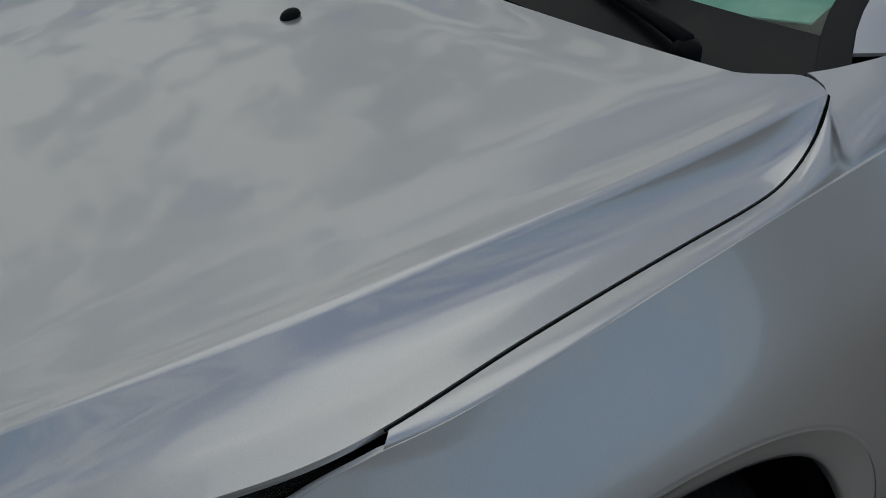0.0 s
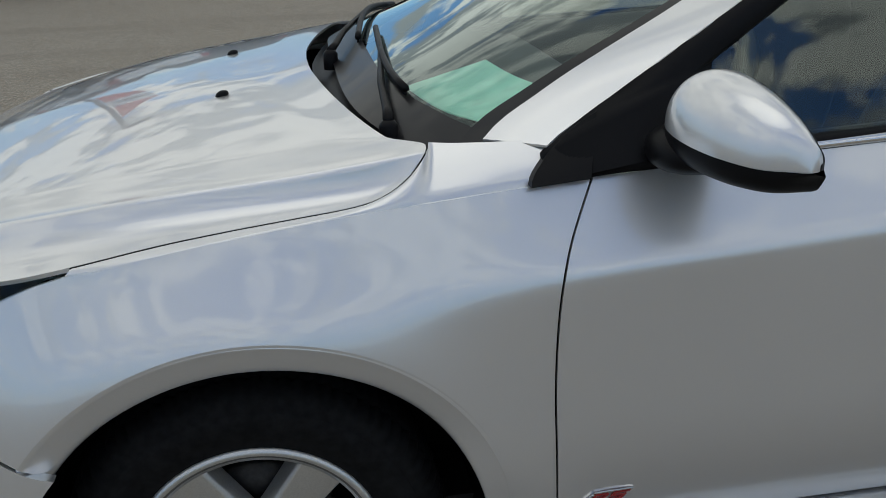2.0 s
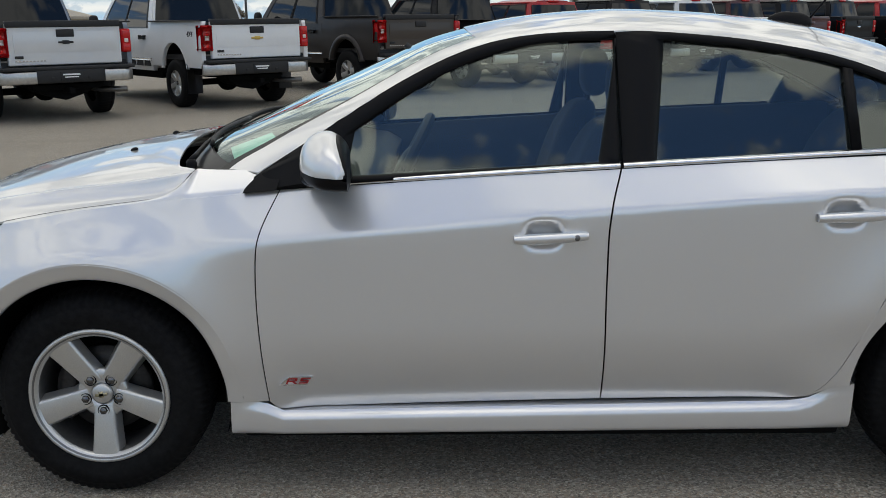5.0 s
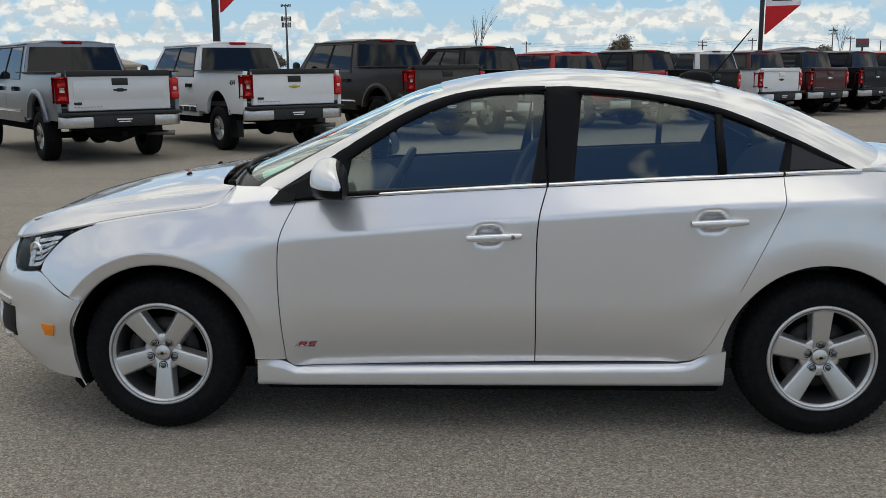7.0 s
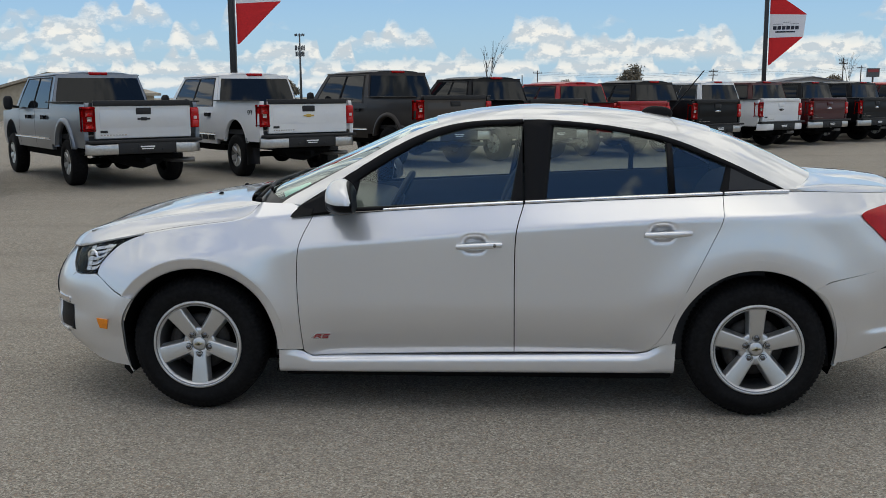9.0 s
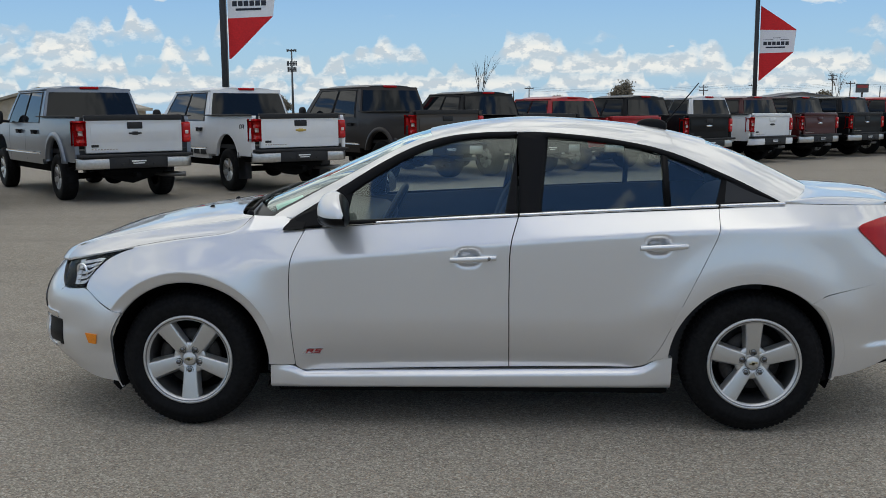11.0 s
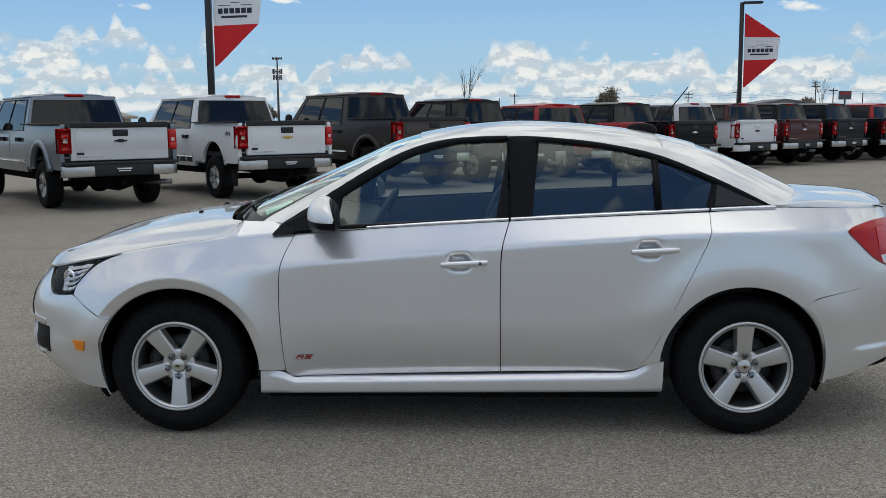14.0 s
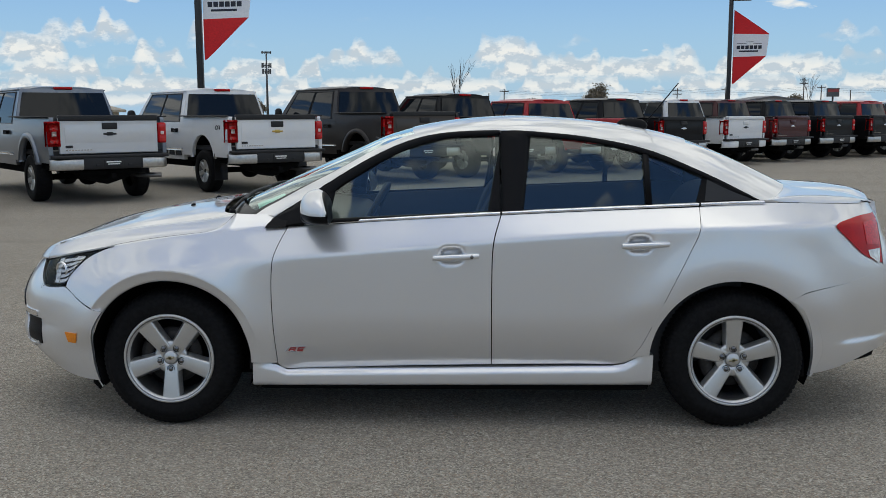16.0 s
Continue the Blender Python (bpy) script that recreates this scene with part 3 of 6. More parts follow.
    for t in range(25):
        a = 144.3 + 58.7 * t / 24
        ca, sa = math.cos(radians(a)), math.sin(radians(a))
        ro = ARCH_R + 0.049 * sm(205, 150, a) + 0.002
        ye = half(ARCH_X[0] + ro * ca, WHEEL_Z + ro * sa) - 0.006 * sm(152, 144.3, a)
        G.append([Vector((ARCH_X[0] + r * ca, sg * (ye + dy), WHEEL_Z + r * sa)) for r, dy in ((ro + 0.004, -0.0025), (ro, 0.0006), (ro - 0.004, -0.0004), (ARCH_R + (ro - ARCH_R) * 0.5, -0.005), (ARCH_R + 0.006, -0.013), (ARCH_R - 0.001, -0.018), (ARCH_R, -0.021))])
    sheet(bm, G)
    part("bumper_lip", bm, SILVER, wing)
    bm = bmesh.new()      # flat band round the rear wheel, over quarter panel and bumper
    G = []
    for t in range(65):
        a = 176.0 - 188.0 * t / 64
        ca, sa = math.cos(radians(a)), math.sin(radians(a))
        ro = ARCH_R + 0.047 * sm(182, 122, a) * sm(-16, 8, a) + 0.003
        ye = half(ARCH_X[1] + ro * ca, WHEEL_Z + ro * sa)
        G.append([Vector((ARCH_X[1] + r * ca, sg * (ye + dy), WHEEL_Z + r * sa)) for r, dy in ((ro + 0.006, -0.0012), (ro, 0.0003), (ro - 0.006, -0.0006), (ARCH_R + (ro - ARCH_R) * 0.4, -0.004), (ARCH_R + 0.006, -0.008), (ARCH_R - 0.001, -0.014), (ARCH_R, -0.024))])
    sheet(bm, G)
    part("arch_lip", bm, SILVER, quarter)
    # sill skirt
    st = chain((1.2, spl((0.405, 0.312), (0.49, 0.310), (0.525, 0.300), (0.56, 0.278))), (12.0, line((0.56, 0.278), (2.11, 0.303))), (1.2, spl((2.11, 0.303), (2.17, 0.314), (2.235, 0.350), (2.305, 0.361))))
    sb = line((0.402, 0.198), (2.30, 0.209))
    g2 = coons(sb, st, line((0.402, 0.198), (0.405, 0.312)), line((2.30, 0.209), (2.305, 0.361)), 70, 14)
    ledge = lambda v: tab(v, (0, 0.842), (0.10, 0.862), (0.30, 0.867), (0.72, 0.868), (0.80, 0.865), (0.90, 0.853), (1.0, 0.848))
    g3 = []
    for j, row in enumerate(g2):
        r = []
        for i, p in enumerate(row):
            end = max(sm(0.56, 0.42, p[0]), sm(2.12, 2.27, p[0]))
            y = ledge(j / 14) * (1 - end) + (ledge(min(j / 14, 0.45)) - 0.004) * end
            r.append(Vector((p[0], sg * y, p[1])))
        g3.append(r)
    bm = bmesh.new()
    sheet(bm, g3, (0, -sg * 0.05, 0.0))
    part("side_skirt", bm, SILVER, car)
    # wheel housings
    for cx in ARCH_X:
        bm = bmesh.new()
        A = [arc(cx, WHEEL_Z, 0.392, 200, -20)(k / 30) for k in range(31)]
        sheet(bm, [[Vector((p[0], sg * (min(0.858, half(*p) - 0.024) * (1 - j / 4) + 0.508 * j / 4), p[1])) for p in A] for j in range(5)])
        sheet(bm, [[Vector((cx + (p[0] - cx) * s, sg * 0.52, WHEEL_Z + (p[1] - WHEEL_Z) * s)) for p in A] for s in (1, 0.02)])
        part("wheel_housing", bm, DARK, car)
    # mudguard edge in front of the front wheel
    bm = bmesh.new()
    prism(bm, [(-0.375, 0.36), (-0.392, 0.20), (-0.36, 0.165), (-0.335, 0.20)], 0.62, 0.815, lambda a, b, h: Vector((a, sg * h, b)))
    part("air_deflector", bm, DARK, car)
    bm = bmesh.new()
    prism(bm, [(3.025, 0.36), (3.035, 0.245), (3.01, 0.235), (3.00, 0.33)], 0.62, 0.80, lambda a, b, h: Vector((a, sg * h, b)))
    part("mud_flap", bm, BLACK_TRIM, car)


# bumpers wrap round the ends
def wrap(end, lo, hi, first, n, m, sg, out=0.0, last=90.0):
    """Grid on the nose or tail: lo, hi give the height by x, first the x at the wheel arch by height share."""
    G = []
    for j in range(m + 1):
        v = j / m
        row = []
        for i in range(n + 1):
            u = i / n
            z, s, x0, p = 0.45, (-1 if end == "nose" else 1), (0.0 if end == "nose" else TAIL_X0), (2.8 if end == "nose" else TAIL_P)
            for _ in range(6):
                R = front_reach(z) if end == "nose" else rear_reach(z) - TAIL_X0
                a0 = math.asin(clamp(s * (first(v) - x0) / R) ** (p / 2))
                a = a0 + (radians(last) - a0) * u
                x = x0 + s * R * math.sin(a) ** (2 / p)
                z = lo(x) * (1 - v) + hi(x) * v
            y = half(x, z) if math.cos(a) > 0.35 else 0.890 * max(0, math.cos(a)) ** (2 / p)
            ax = out * (-1 if end == "nose" else 1) * math.sin(a)
            row.append(Vector((x + ax, sg * (max(0.0, y) + out * math.cos(a)), z)))
        G.append(row)
    return G


bumper = None
for sg in SIDES:
    lo = lambda x: tab(-x, (0.37, 0.214), (0.5, 0.228), (0.65, 0.275), (0.85, 0.335), (0.92, 0.355))
    hi = lambda x: tab(-x, (0.285, 0.569), (0.34, 0.580), (0.41, 0.613), (0.50, 0.669), (0.56, 0.665), (0.635, 0.665), (0.665, 0.70), (0.69, 0.765), (0.78, 0.765), (0.84, 0.755), (0.92, 0.735))
    first = lambda v: ARCH_X[0] - math.sqrt(max(0.01, ARCH_R ** 2 - (0.216 + 0.355 * v - WHEEL_Z) ** 2))
    bm = bmesh.new()
    sheet(bm, wrap("nose", lo, hi, first, 70, 44, sg), (0, -sg * 0.02, 0))
    ob = part("front_bumper", bm, SILVER, car)
    bumper = bumper or ob
    # fog-lamp recess, chrome strip and side marker
    bm = bmesh.new()
    sheet(bm, wrap("nose", lambda x: 0.374, lambda x: 0.502, lambda v: -0.665, 16, 8, sg, 0.003, 52), (0.02, -sg * 0.02, 0))
    part("fog_recess", bm, BLACK_TRIM, ob, "black fog-lamp recess")
    bm = bmesh.new()
    sheet(bm, wrap("nose", lambda x: 0.362, lambda x: 0.384, lambda v: -0.690, 16, 4, sg, 0.006, 62), (0.02, -sg * 0.012, 0))
    sheet(bm, wrap("nose", lambda x: 0.366, lambda x: 0.495, lambda v: -0.775, 6, 8, sg, 0.010, 60), (0.02, -sg * 0.012, 0))
    part("fog_bezel", bm, SILVER, ob, "silver bezel")
    bm = bmesh.new()
    sheet(bm, wrap("nose", lambda x: 0.508, lambda x: 0.536, lambda v: -0.690, 16, 4, sg, 0.006, 70), (0.012, -sg * 0.012, 0))
    part("chrome_strip", bm, CHROME, ob, "chrome strip")
    bm = bmesh.new()
    sheet(bm, wrap("nose", lambda u: 0.350, lambda u: 0.370, lambda v: -0.72, 24, 4, sg, 0.012, 90), (0.012, -sg * 0.012, 0))
    part("lip_edge", bm, SILVER, ob)
    bm = bmesh.new()
    sheet(bm, on_side(coons(line((-0.492, 0.408), (-0.450, 0.406)), line((-0.506, 0.458), (-0.434, 0.458)), line((-0.492, 0.408), (-0.506, 0.458)), line((-0.450, 0.406), (-0.434, 0.458)), 6, 4), sg, half, 0.006), (0, -sg * 0.01, 0))
    part("side_marker", bm, AMBER, ob, "amber side marker lens")
    # grille
    bm = bmesh.new()
    sheet(bm, wrap("nose", lambda u: 0.44, lambda u: 0.70, lambda v: -0.835, 12, 8, sg, 0.006, 90), (0.02, 0, 0))
    part("grille", bm, GLOSS_BLACK, ob)
    bm = bmesh.new()
    sheet(bm, wrap("nose", lambda u: 0.575, lambda u: 0.605, lambda v: -0.86, 12, 4, sg, 0.008, 90), (0.02, 0, 0))
    part("grille_bar", bm, CHROME, ob)
    # headlamp: dark tub, silver reflector, clear lens
    tip = (-0.246, 0.874)
    lt = spl(tip, (-0.33, 0.862), (-0.45, 0.838), (-0.60, 0.803), (-0.655, 0.788))
    lb = spl(tip, (-0.31, 0.848), (-0.389, 0.806), (-0.474, 0.722), (-0.515, 0.676), (-0.56, 0.668), (-0.645, 0.668))
    grid = coons(lb, lt, line(tip, tip), line((-0.645, 0.668), (-0.655, 0.786)), 30, 12)
    lamp = panel("headlamp", grid, sg, DARK, car, "dark headlamp with clear lens", out=-0.012, fl=0.012)
    bm = bmesh.new()
    sheet(bm, on_side(grid[::sg], sg, half, 0.001))
    part("lens", bm, LAMP_GLASS, lamp, "clear lens")
    bm = bmesh.new()
    rb = coons(spl((-0.462, 0.748), (-0.51, 0.694), (-0.575, 0.684)), spl((-0.40, 0.818), (-0.48, 0.812), (-0.565, 0.794)), line((-0.462, 0.748), (-0.40, 0.818)), line((-0.575, 0.684), (-0.565, 0.794)), 10, 5)
    for row0, row1 in zip(rb, rb[1:]):      # each step tilts up, with a dark joint between
        lo_, hi_ = [p.lerp(q, 0.03) for p, q in zip(row0, row1)], [p.lerp(q, 0.97) for p, q in zip(row0, row1)]
        for a_, b_ in ((0, 3), (3, 5), (5, 8), (8, 10)):
            sheet(bm, [[Vector((p[0], sg * (half(p[0], p[1]) - o - 0.002 * (a_ % 2)), p[1])) for p in L[a_:b_ + 1]] for L, o in ((lo_, 0.006), (hi_, 0.012))])
    part("reflector", bm, REFLECTOR, lamp, "bright stepped reflector", smooth=False)
    for lx, lz, lr in ((-0.535, 0.745, 0.040),):      # bright bezels of the lamp bulbs
        bm = bmesh.new()
        lathe(bm, [(lr - 0.007, 0.0), (lr - 0.004, 0.010), (lr, 0.012), (lr + 0.002, 0.002)], 28, lambda a, b, h: Vector((lx, sg * (half(lx, lz) - 0.014), lz)) + Vector((a * 0.83, sg * a * 0.55, b)) + Vector((-0.55, sg * 0.83, 0)) * h)
        part("bulb_bezel", bm, CHROME, lamp, "chrome ring")
    # rear bumper
    lo = lambda x: tab(x, (3.09, 0.268), (3.18, 0.284), (3.41, 0.345), (3.67, 0.36))
    hi = lambda x: tab(x, (2.9238, 0.6215), (2.9556, 0.6415), (3.0, 0.6625), (3.213, 0.7005), (3.329, 0.7275), (3.43, 0.7655), (3.66, 0.79))
    first = lambda v: ARCH_X[1] + math.sqrt(max(0.01, ARCH_R ** 2 - (0.268 + 0.349 * v - WHEEL_Z) ** 2))
    bm = bmesh.new()
    g = wrap("tail", lo, hi, first, 60, 40, sg)
    for row in g:
        for p in row:      # pressed fold low on the corner
            k = sm(3.13, 3.28, p.x)
            p.y += sg * 0.016 * k * sm(0.40, 0.425, p.z) * -1 * sm(0.70, 0.43, p.z)
    sheet(bm, g, (0, -sg * 0.02, 0))
    part("rear_bumper", bm, SILVER, car)
    # tail panel
    bm = bmesh.new()
    sheet(bm, wrap("tail", lambda x: 0.768, lambda x: 1.045, lambda v: 3.434, 30, 12, sg))
    part("tail_panel", bm, SILVER, car)
    # tail lamp
    tg = coons(spl((3.143, 0.966), (3.152, 0.952), (3.20, 0.910), (3.30, 0.826), (3.425, 0.772)), spl((3.143, 0.966), (3.155, 0.978), (3.20, 0.990), (3.30, 1.004), (3.42, 1.004)), line((3.143, 0.966), (3.143, 0.966)), line((3.425, 0.772), (3.42, 1.004)), 24, 12)
    tail = panel("tail_lamp", tg, sg, RED_LENS, car, "red tail lamp lens", out=0.007, fl=0.02)
    bm = bmesh.new()
    sheet(bm, on_side(coons(line((3.318, 0.872), (3.415, 0.862)), line((3.300, 0.975), (3.412, 0.982)), line((3.318, 0.872), (3.300, 0.975)), line((3.415, 0.862), (3.412, 0.982)), 6, 6), sg, half, 0.0105), (0, -sg * 0.006, 0))
    part("brake_lens", bm, mat("red_bright_lens", (0.60, 0.012, 0.012), 0.24, coat=0.1, grain=0.3, gscale=90), tail, "bright red inner lens")
    bm = bmesh.new()
    wg = coons(line((3.335, 0.815), (3.40, 0.775)), line((3.325, 0.845), (3.41, 0.845)), line((3.335, 0.815), (3.325, 0.845)), line((3.40, 0.775), (3.41, 0.845)), 6, 3)
    sheet(bm, on_side(wg, sg, half, 0.010))
    part("reverse_lens", bm, mat("clear_ribbed", (0.75, 0.74, 0.72), 0.15, coat=1.0, grain=0.3, gscale=50), tail, "clear reversing lens")

# ---- roof, screens and pillars: one surface between the window tops and the middle line ----
crest = spl((0.447, 0.946), (0.510, 1.009), (0.590, 1.056), (0.759, 1.164), (0.971, 1.287), (1.149, 1.364), (1.327, 1.401), (1.608, 1.411), (1.784, 1.402), (2.023, 1.375), (2.289, 1.318), (2.552, 1.210), (2.692, 1.142), (2.838, 1.066))
spine = spl((0.20, 0, 1.02), (0.31, 0, 1.078), (0.40, 0, 1.116), (0.60, 0, 1.208), (0.84, 0, 1.315), (1.03, 0, 1.394), (1.30, 0, 1.452), (1.608, 0, 1.478), (1.80, 0, 1.475), (2.05, 0, 1.457), (2.32, 0, 1.420), (2.62, 0, 1.345), (2.86, 0, 1.245), (3.09, 0, 1.135))


def shell(s, v):
    c = crest(s)
    e = Vector((c[0], glass_half(c[0], c[1]), c[1]))
    m = spine(s)
    w = 1 - (1 - v) ** (2.1 + 2.6 * sm(0.22, 0.0, s))
    p = Vector((e.x + (m.x - e.x) * w, e.y * (1 - v), e.z + (m.z - e.z) * w))
    p.y += 0.012 * math.sin(math.pi * clamp(v * 4)) * (1 - v)
    return p


S_ROOF, S_BACK = 0.335, 0.815
pillar_v = lambda s: tab(s, (0.0, 0.085), (0.034, 0.09), (0.10, 0.115), (0.2, 0.14), (S_ROOF, 0.20))
rear_v = lambda s: tab(s, (S_BACK, 0.50), (0.92, 0.60), (1.0, 0.58))


def shell_grid(s0, s1, va, vb, n, m, sg, drop=0.0):
    return [[(lambda p: Vector((p.x, sg * p.y, p.z - drop)))(shell(s0 + (s1 - s0) * i / n, va(s0 + (s1 - s0) * i / n) * (1 - j / m) + vb(s0 + (s1 - s0) * i / n) * j / m)) for i in range(n + 1)] for j in range(m + 1)]


def mirrored(g):
    return g + [[Vector((p.x, -p.y, p.z)) for p in row] for row in g[-2::-1]]


one = lambda s: 1.0
zero = lambda s: 0.0
bm = bmesh.new()
sheet(bm, mirrored(shell_grid(S_ROOF, S_BACK, zero, one, 60, 20, -1)), (0, 0, -0.012))
roof = part("roof", bm, SILVER, car)
for sg in SIDES:
    bm = bmesh.new()
    G = []
    for j in range(7):
        row = []
        for i in range(31):
            s0 = 0.036 - 0.010 * j / 6
            s = s0 + (S_ROOF - s0) * i / 30
            p = shell(s, pillar_v(s) * j / 6)
            row.append(Vector((p.x, sg * p.y, p.z)))
        G.append(row)
    sheet(bm, G, (0, 0, -0.004))
    part("windscreen_pillar", bm, SILVER, car)
    bm = bmesh.new()
    sheet(bm, shell_grid(S_BACK, 1.0, zero, rear_v, 24, 6, sg), (0, 0, -0.012))
    part("rear_pillar", bm, SILVER, car)
    bm = bmesh.new()      # black border of the windscreen along the pillar
    sheet(bm, shell_grid(0.010, S_ROOF, pillar_v, lambda s: pillar_v(s) + 0.035, 30, 2, sg, 0.004))
    part("screen_edge", bm, GLOSS_BLACK, car)
bm = bmesh.new()
sheet(bm, mirrored(shell_grid(0.032, S_ROOF + 0.004, lambda s: pillar_v(s) + 0.035, one, 40, 16, -1, 0.005)))
screen = part("windscreen", bm, SCREEN_GLASS, car, "clear windscreen")
bm = bmesh.new()
sheet(bm, mirrored(shell_grid(0.004, 0.032, lambda s: pillar_v(s) + 0.035, one, 8, 16, -1, 0.005)))
part("screen_band", bm, GLOSS_BLACK, screen, "black printed band")
bm = bmesh.new()
sheet(bm, mirrored(shell_grid(S_BACK - 0.004, 1.0, rear_v, one, 24, 14, -1, 0.006)))
part("rear_screen", bm, REAR_GLASS, car, "tinted rear screen")

# scuttle between bonnet and windscreen
bm = bmesh.new()
back = lambda u: (lambda p: p + Vector((0.012, 0, -0.035)))(bonnet_back(u))
front = lambda u: (lambda p: Vector((p.x, p.y, p.z - 0.006)))(shell(0.010 + 0.004 * u, pillar_v(0.01) + (1 - pillar_v(0.01)) * u))
g = coons(back, front, line(back(0), front(0)), line(back(1), front(1)), 30, 6)
for j, row in enumerate(g):
    for p in row:
        p.z -= 0.025 * math.sin(math.pi * j / 6)
sheet(bm, [[Vector((p.x, -p.y, p.z)) for p in row] for row in g])
sheet(bm, g)
part("scuttle", bm, BLACK_TRIM, car, "black plastic scuttle")


# ---- side windows ----
def loop_of(n, *curves):
    return [c(i / n) for c in curves for i in range(n)]


top_f = lambda a, b: (lambda u: crest(a + (b - a) * u))
S_B = 0.4885
for sg in SIDES:
    def ring(name, outer, inner, material, parent, out_o=0.0, out_i=-0.012, label=""):
        bm = bmesh.new()
        G = [[Vector((p[0], sg * (glass_half(p[0], p[1]) + o), p[1])) for p in L + L[:1]] for L, o in ((outer, -0.03), (outer, out_o), ([a.lerp(b, 0.8) for a, b in zip(outer, inner)], out_o), (inner, out_i), (inner, out_i - 0.02))]
        sheet(bm, G)
        return part(name, bm, material, parent, label)

    cb = crest(S_B)
    c0 = crest(0.030)
    of = loop_of(16, spl((c0[0], 0.962), (0.80, 0.984), (1.582, 1.026)), line((1.582, 1.026), (cb[0] - 0.002, cb[1] - 0.004)), rev(top_f(0.030, S_B)), line((c0[0], c0[1] - 0.002), (c0[0], 0.964)))
    inf = loop_of(16, line((0.775, 1.002), (1.523, 1.034)), line((1.523, 1.034), (1.590, 1.383)), spl((1.590, 1.383), (1.328, 1.370), (1.09, 1.298), (0.90, 1.192), (0.80, 1.128)), line((0.80, 1.128), (0.775, 1.002)))
    ring("front_window_frame", of, inf, BLACK_TRIM, car, label="black window frame")
    orr = loop_of(16, spl((1.594, 1.027), (2.0, 1.044), (2.52, 1.064), (2.82, 1.072)), line((2.82, 1.072), (2.834, 1.066)), rev(top_f(S_B, 0.9985)), line((cb[0] + 0.004, cb[1] - 0.004), (1.594, 1.027)))
    ir = loop_of(16, line((1.694, 1.036), (2.505, 1.068)), line((2.505, 1.068), (2.545, 1.190)), spl((2.545, 1.190), (2.27, 1.296), (2.019, 1.350), (1.733, 1.381)), line((1.733, 1.381), (1.694, 1.036)))
    rr = ring("rear_window_frame", orr, ir, BLACK_TRIM, car, label="black window frame")
    bm = bmesh.new()
    prism(bm, [(2.268, 1.05), (2.298, 1.052), (2.290, 1.292), (2.262, 1.298)], -0.004, 0.012, lambda a, b, h: Vector((a, sg * (glass_half(a, b) - h - 0.003), b)))
    part("glass_divider", bm, BLACK_TRIM, rr)
    for nm, L, gm in (("front_side_window", inf, SIDE_GLASS), ("rear_side_window", ir, REAR_GLASS)):
        n = 16
        g = coons(lambda u: L[min(15, int(u * 16))].lerp(L[min(16, int(u * 16) + 1)], u * 16 - min(15, int(u * 16))), lambda u: L[(48 - min(16, int(u * 16))) % 64].lerp(L[(48 - min(16, int(u * 16) + 1)) % 64], u * 16 - int(u * 16)),
                  line(L[0], L[48]), line(L[16], L[32]), 24, 16)
        bm = bmesh.new()
        sheet(bm, on_side(g, sg, glass_half, -0.016))
        part(nm, bm, gm, car, "tinted side window" if nm[0] == "r" else "side window reflecting the sky")
    bm = bmesh.new()
    sheet(bm, on_side(coons(line((2.545, 1.079), (2.775, 1.083)), spl((2.562, 1.178), (2.66, 1.130), (2.775, 1.085)), line((2.545, 1.079), (2.562, 1.178)), line((2.775, 1.083), (2.775, 1.085)), 10, 6), sg, glass_half, 0.002))
    part("corner_panel", bm, CORNER_GREY, rr, "dark grey corner panel")
    # chrome strip along the waist
    for nm, a, b in (("waist_strip", 0.66, 1.583), ("waist_strip", 1.593, 2.512), ("waist_strip", 2.521, 2.822)):
        bm = bmesh.new()
        rows = []
        for dz, dy in ((-0.008, -0.010), (-0.006, 0.004), (0.000, 0.007), (0.006, 0.004), (0.009, -0.012)):
            rows.append([Vector((a + (b - a) * k / 20, sg * (half(a + (b - a) * k / 20, belt_z(a + (b - a) * k / 20)) + dy), belt_z(a + (b - a) * k / 20) + 0.007 + dz)) for k in range(21)])
        sheet(bm, rows)
        part(nm, bm, CHROME, car, "chrome waist strip")
    # rubber shelf under the window between door skin and glass
    bm = bmesh.new()
    xs = [0.52 + 2.27 * k / 40 for k in range(41)]
    sheet(bm, [[Vector((x, sg * half(x, belt_z(x)), belt_z(x) - 0.002)) for x in xs], [Vector((x, sg * (glass_half(x, belt_z(x)) - 0.03), belt_z(x) + 0.012)) for x in xs]])
    part("window_seal", bm, BLACK_TRIM, car)
    # sail panel in front of the door glass, with the seam of the door
    bm = bmesh.new()
    sheet(bm, on_side(coons(line((0.474, 0.958), (0.573, 0.966)), spl((0.512, 1.003), (0.55, 1.03), (0.60, 1.058)), spl((0.474, 0.958), (0.480, 0.972), (0.512, 1.003)), line((0.573, 0.966), (0.60, 1.058)), 10, 6), sg, lambda x, z: glass_half(x, z) + 0.004), (0, -sg * 0.03, 0))
    part("sail_panel", bm, BLACK_TRIM, wing, "black corner panel")

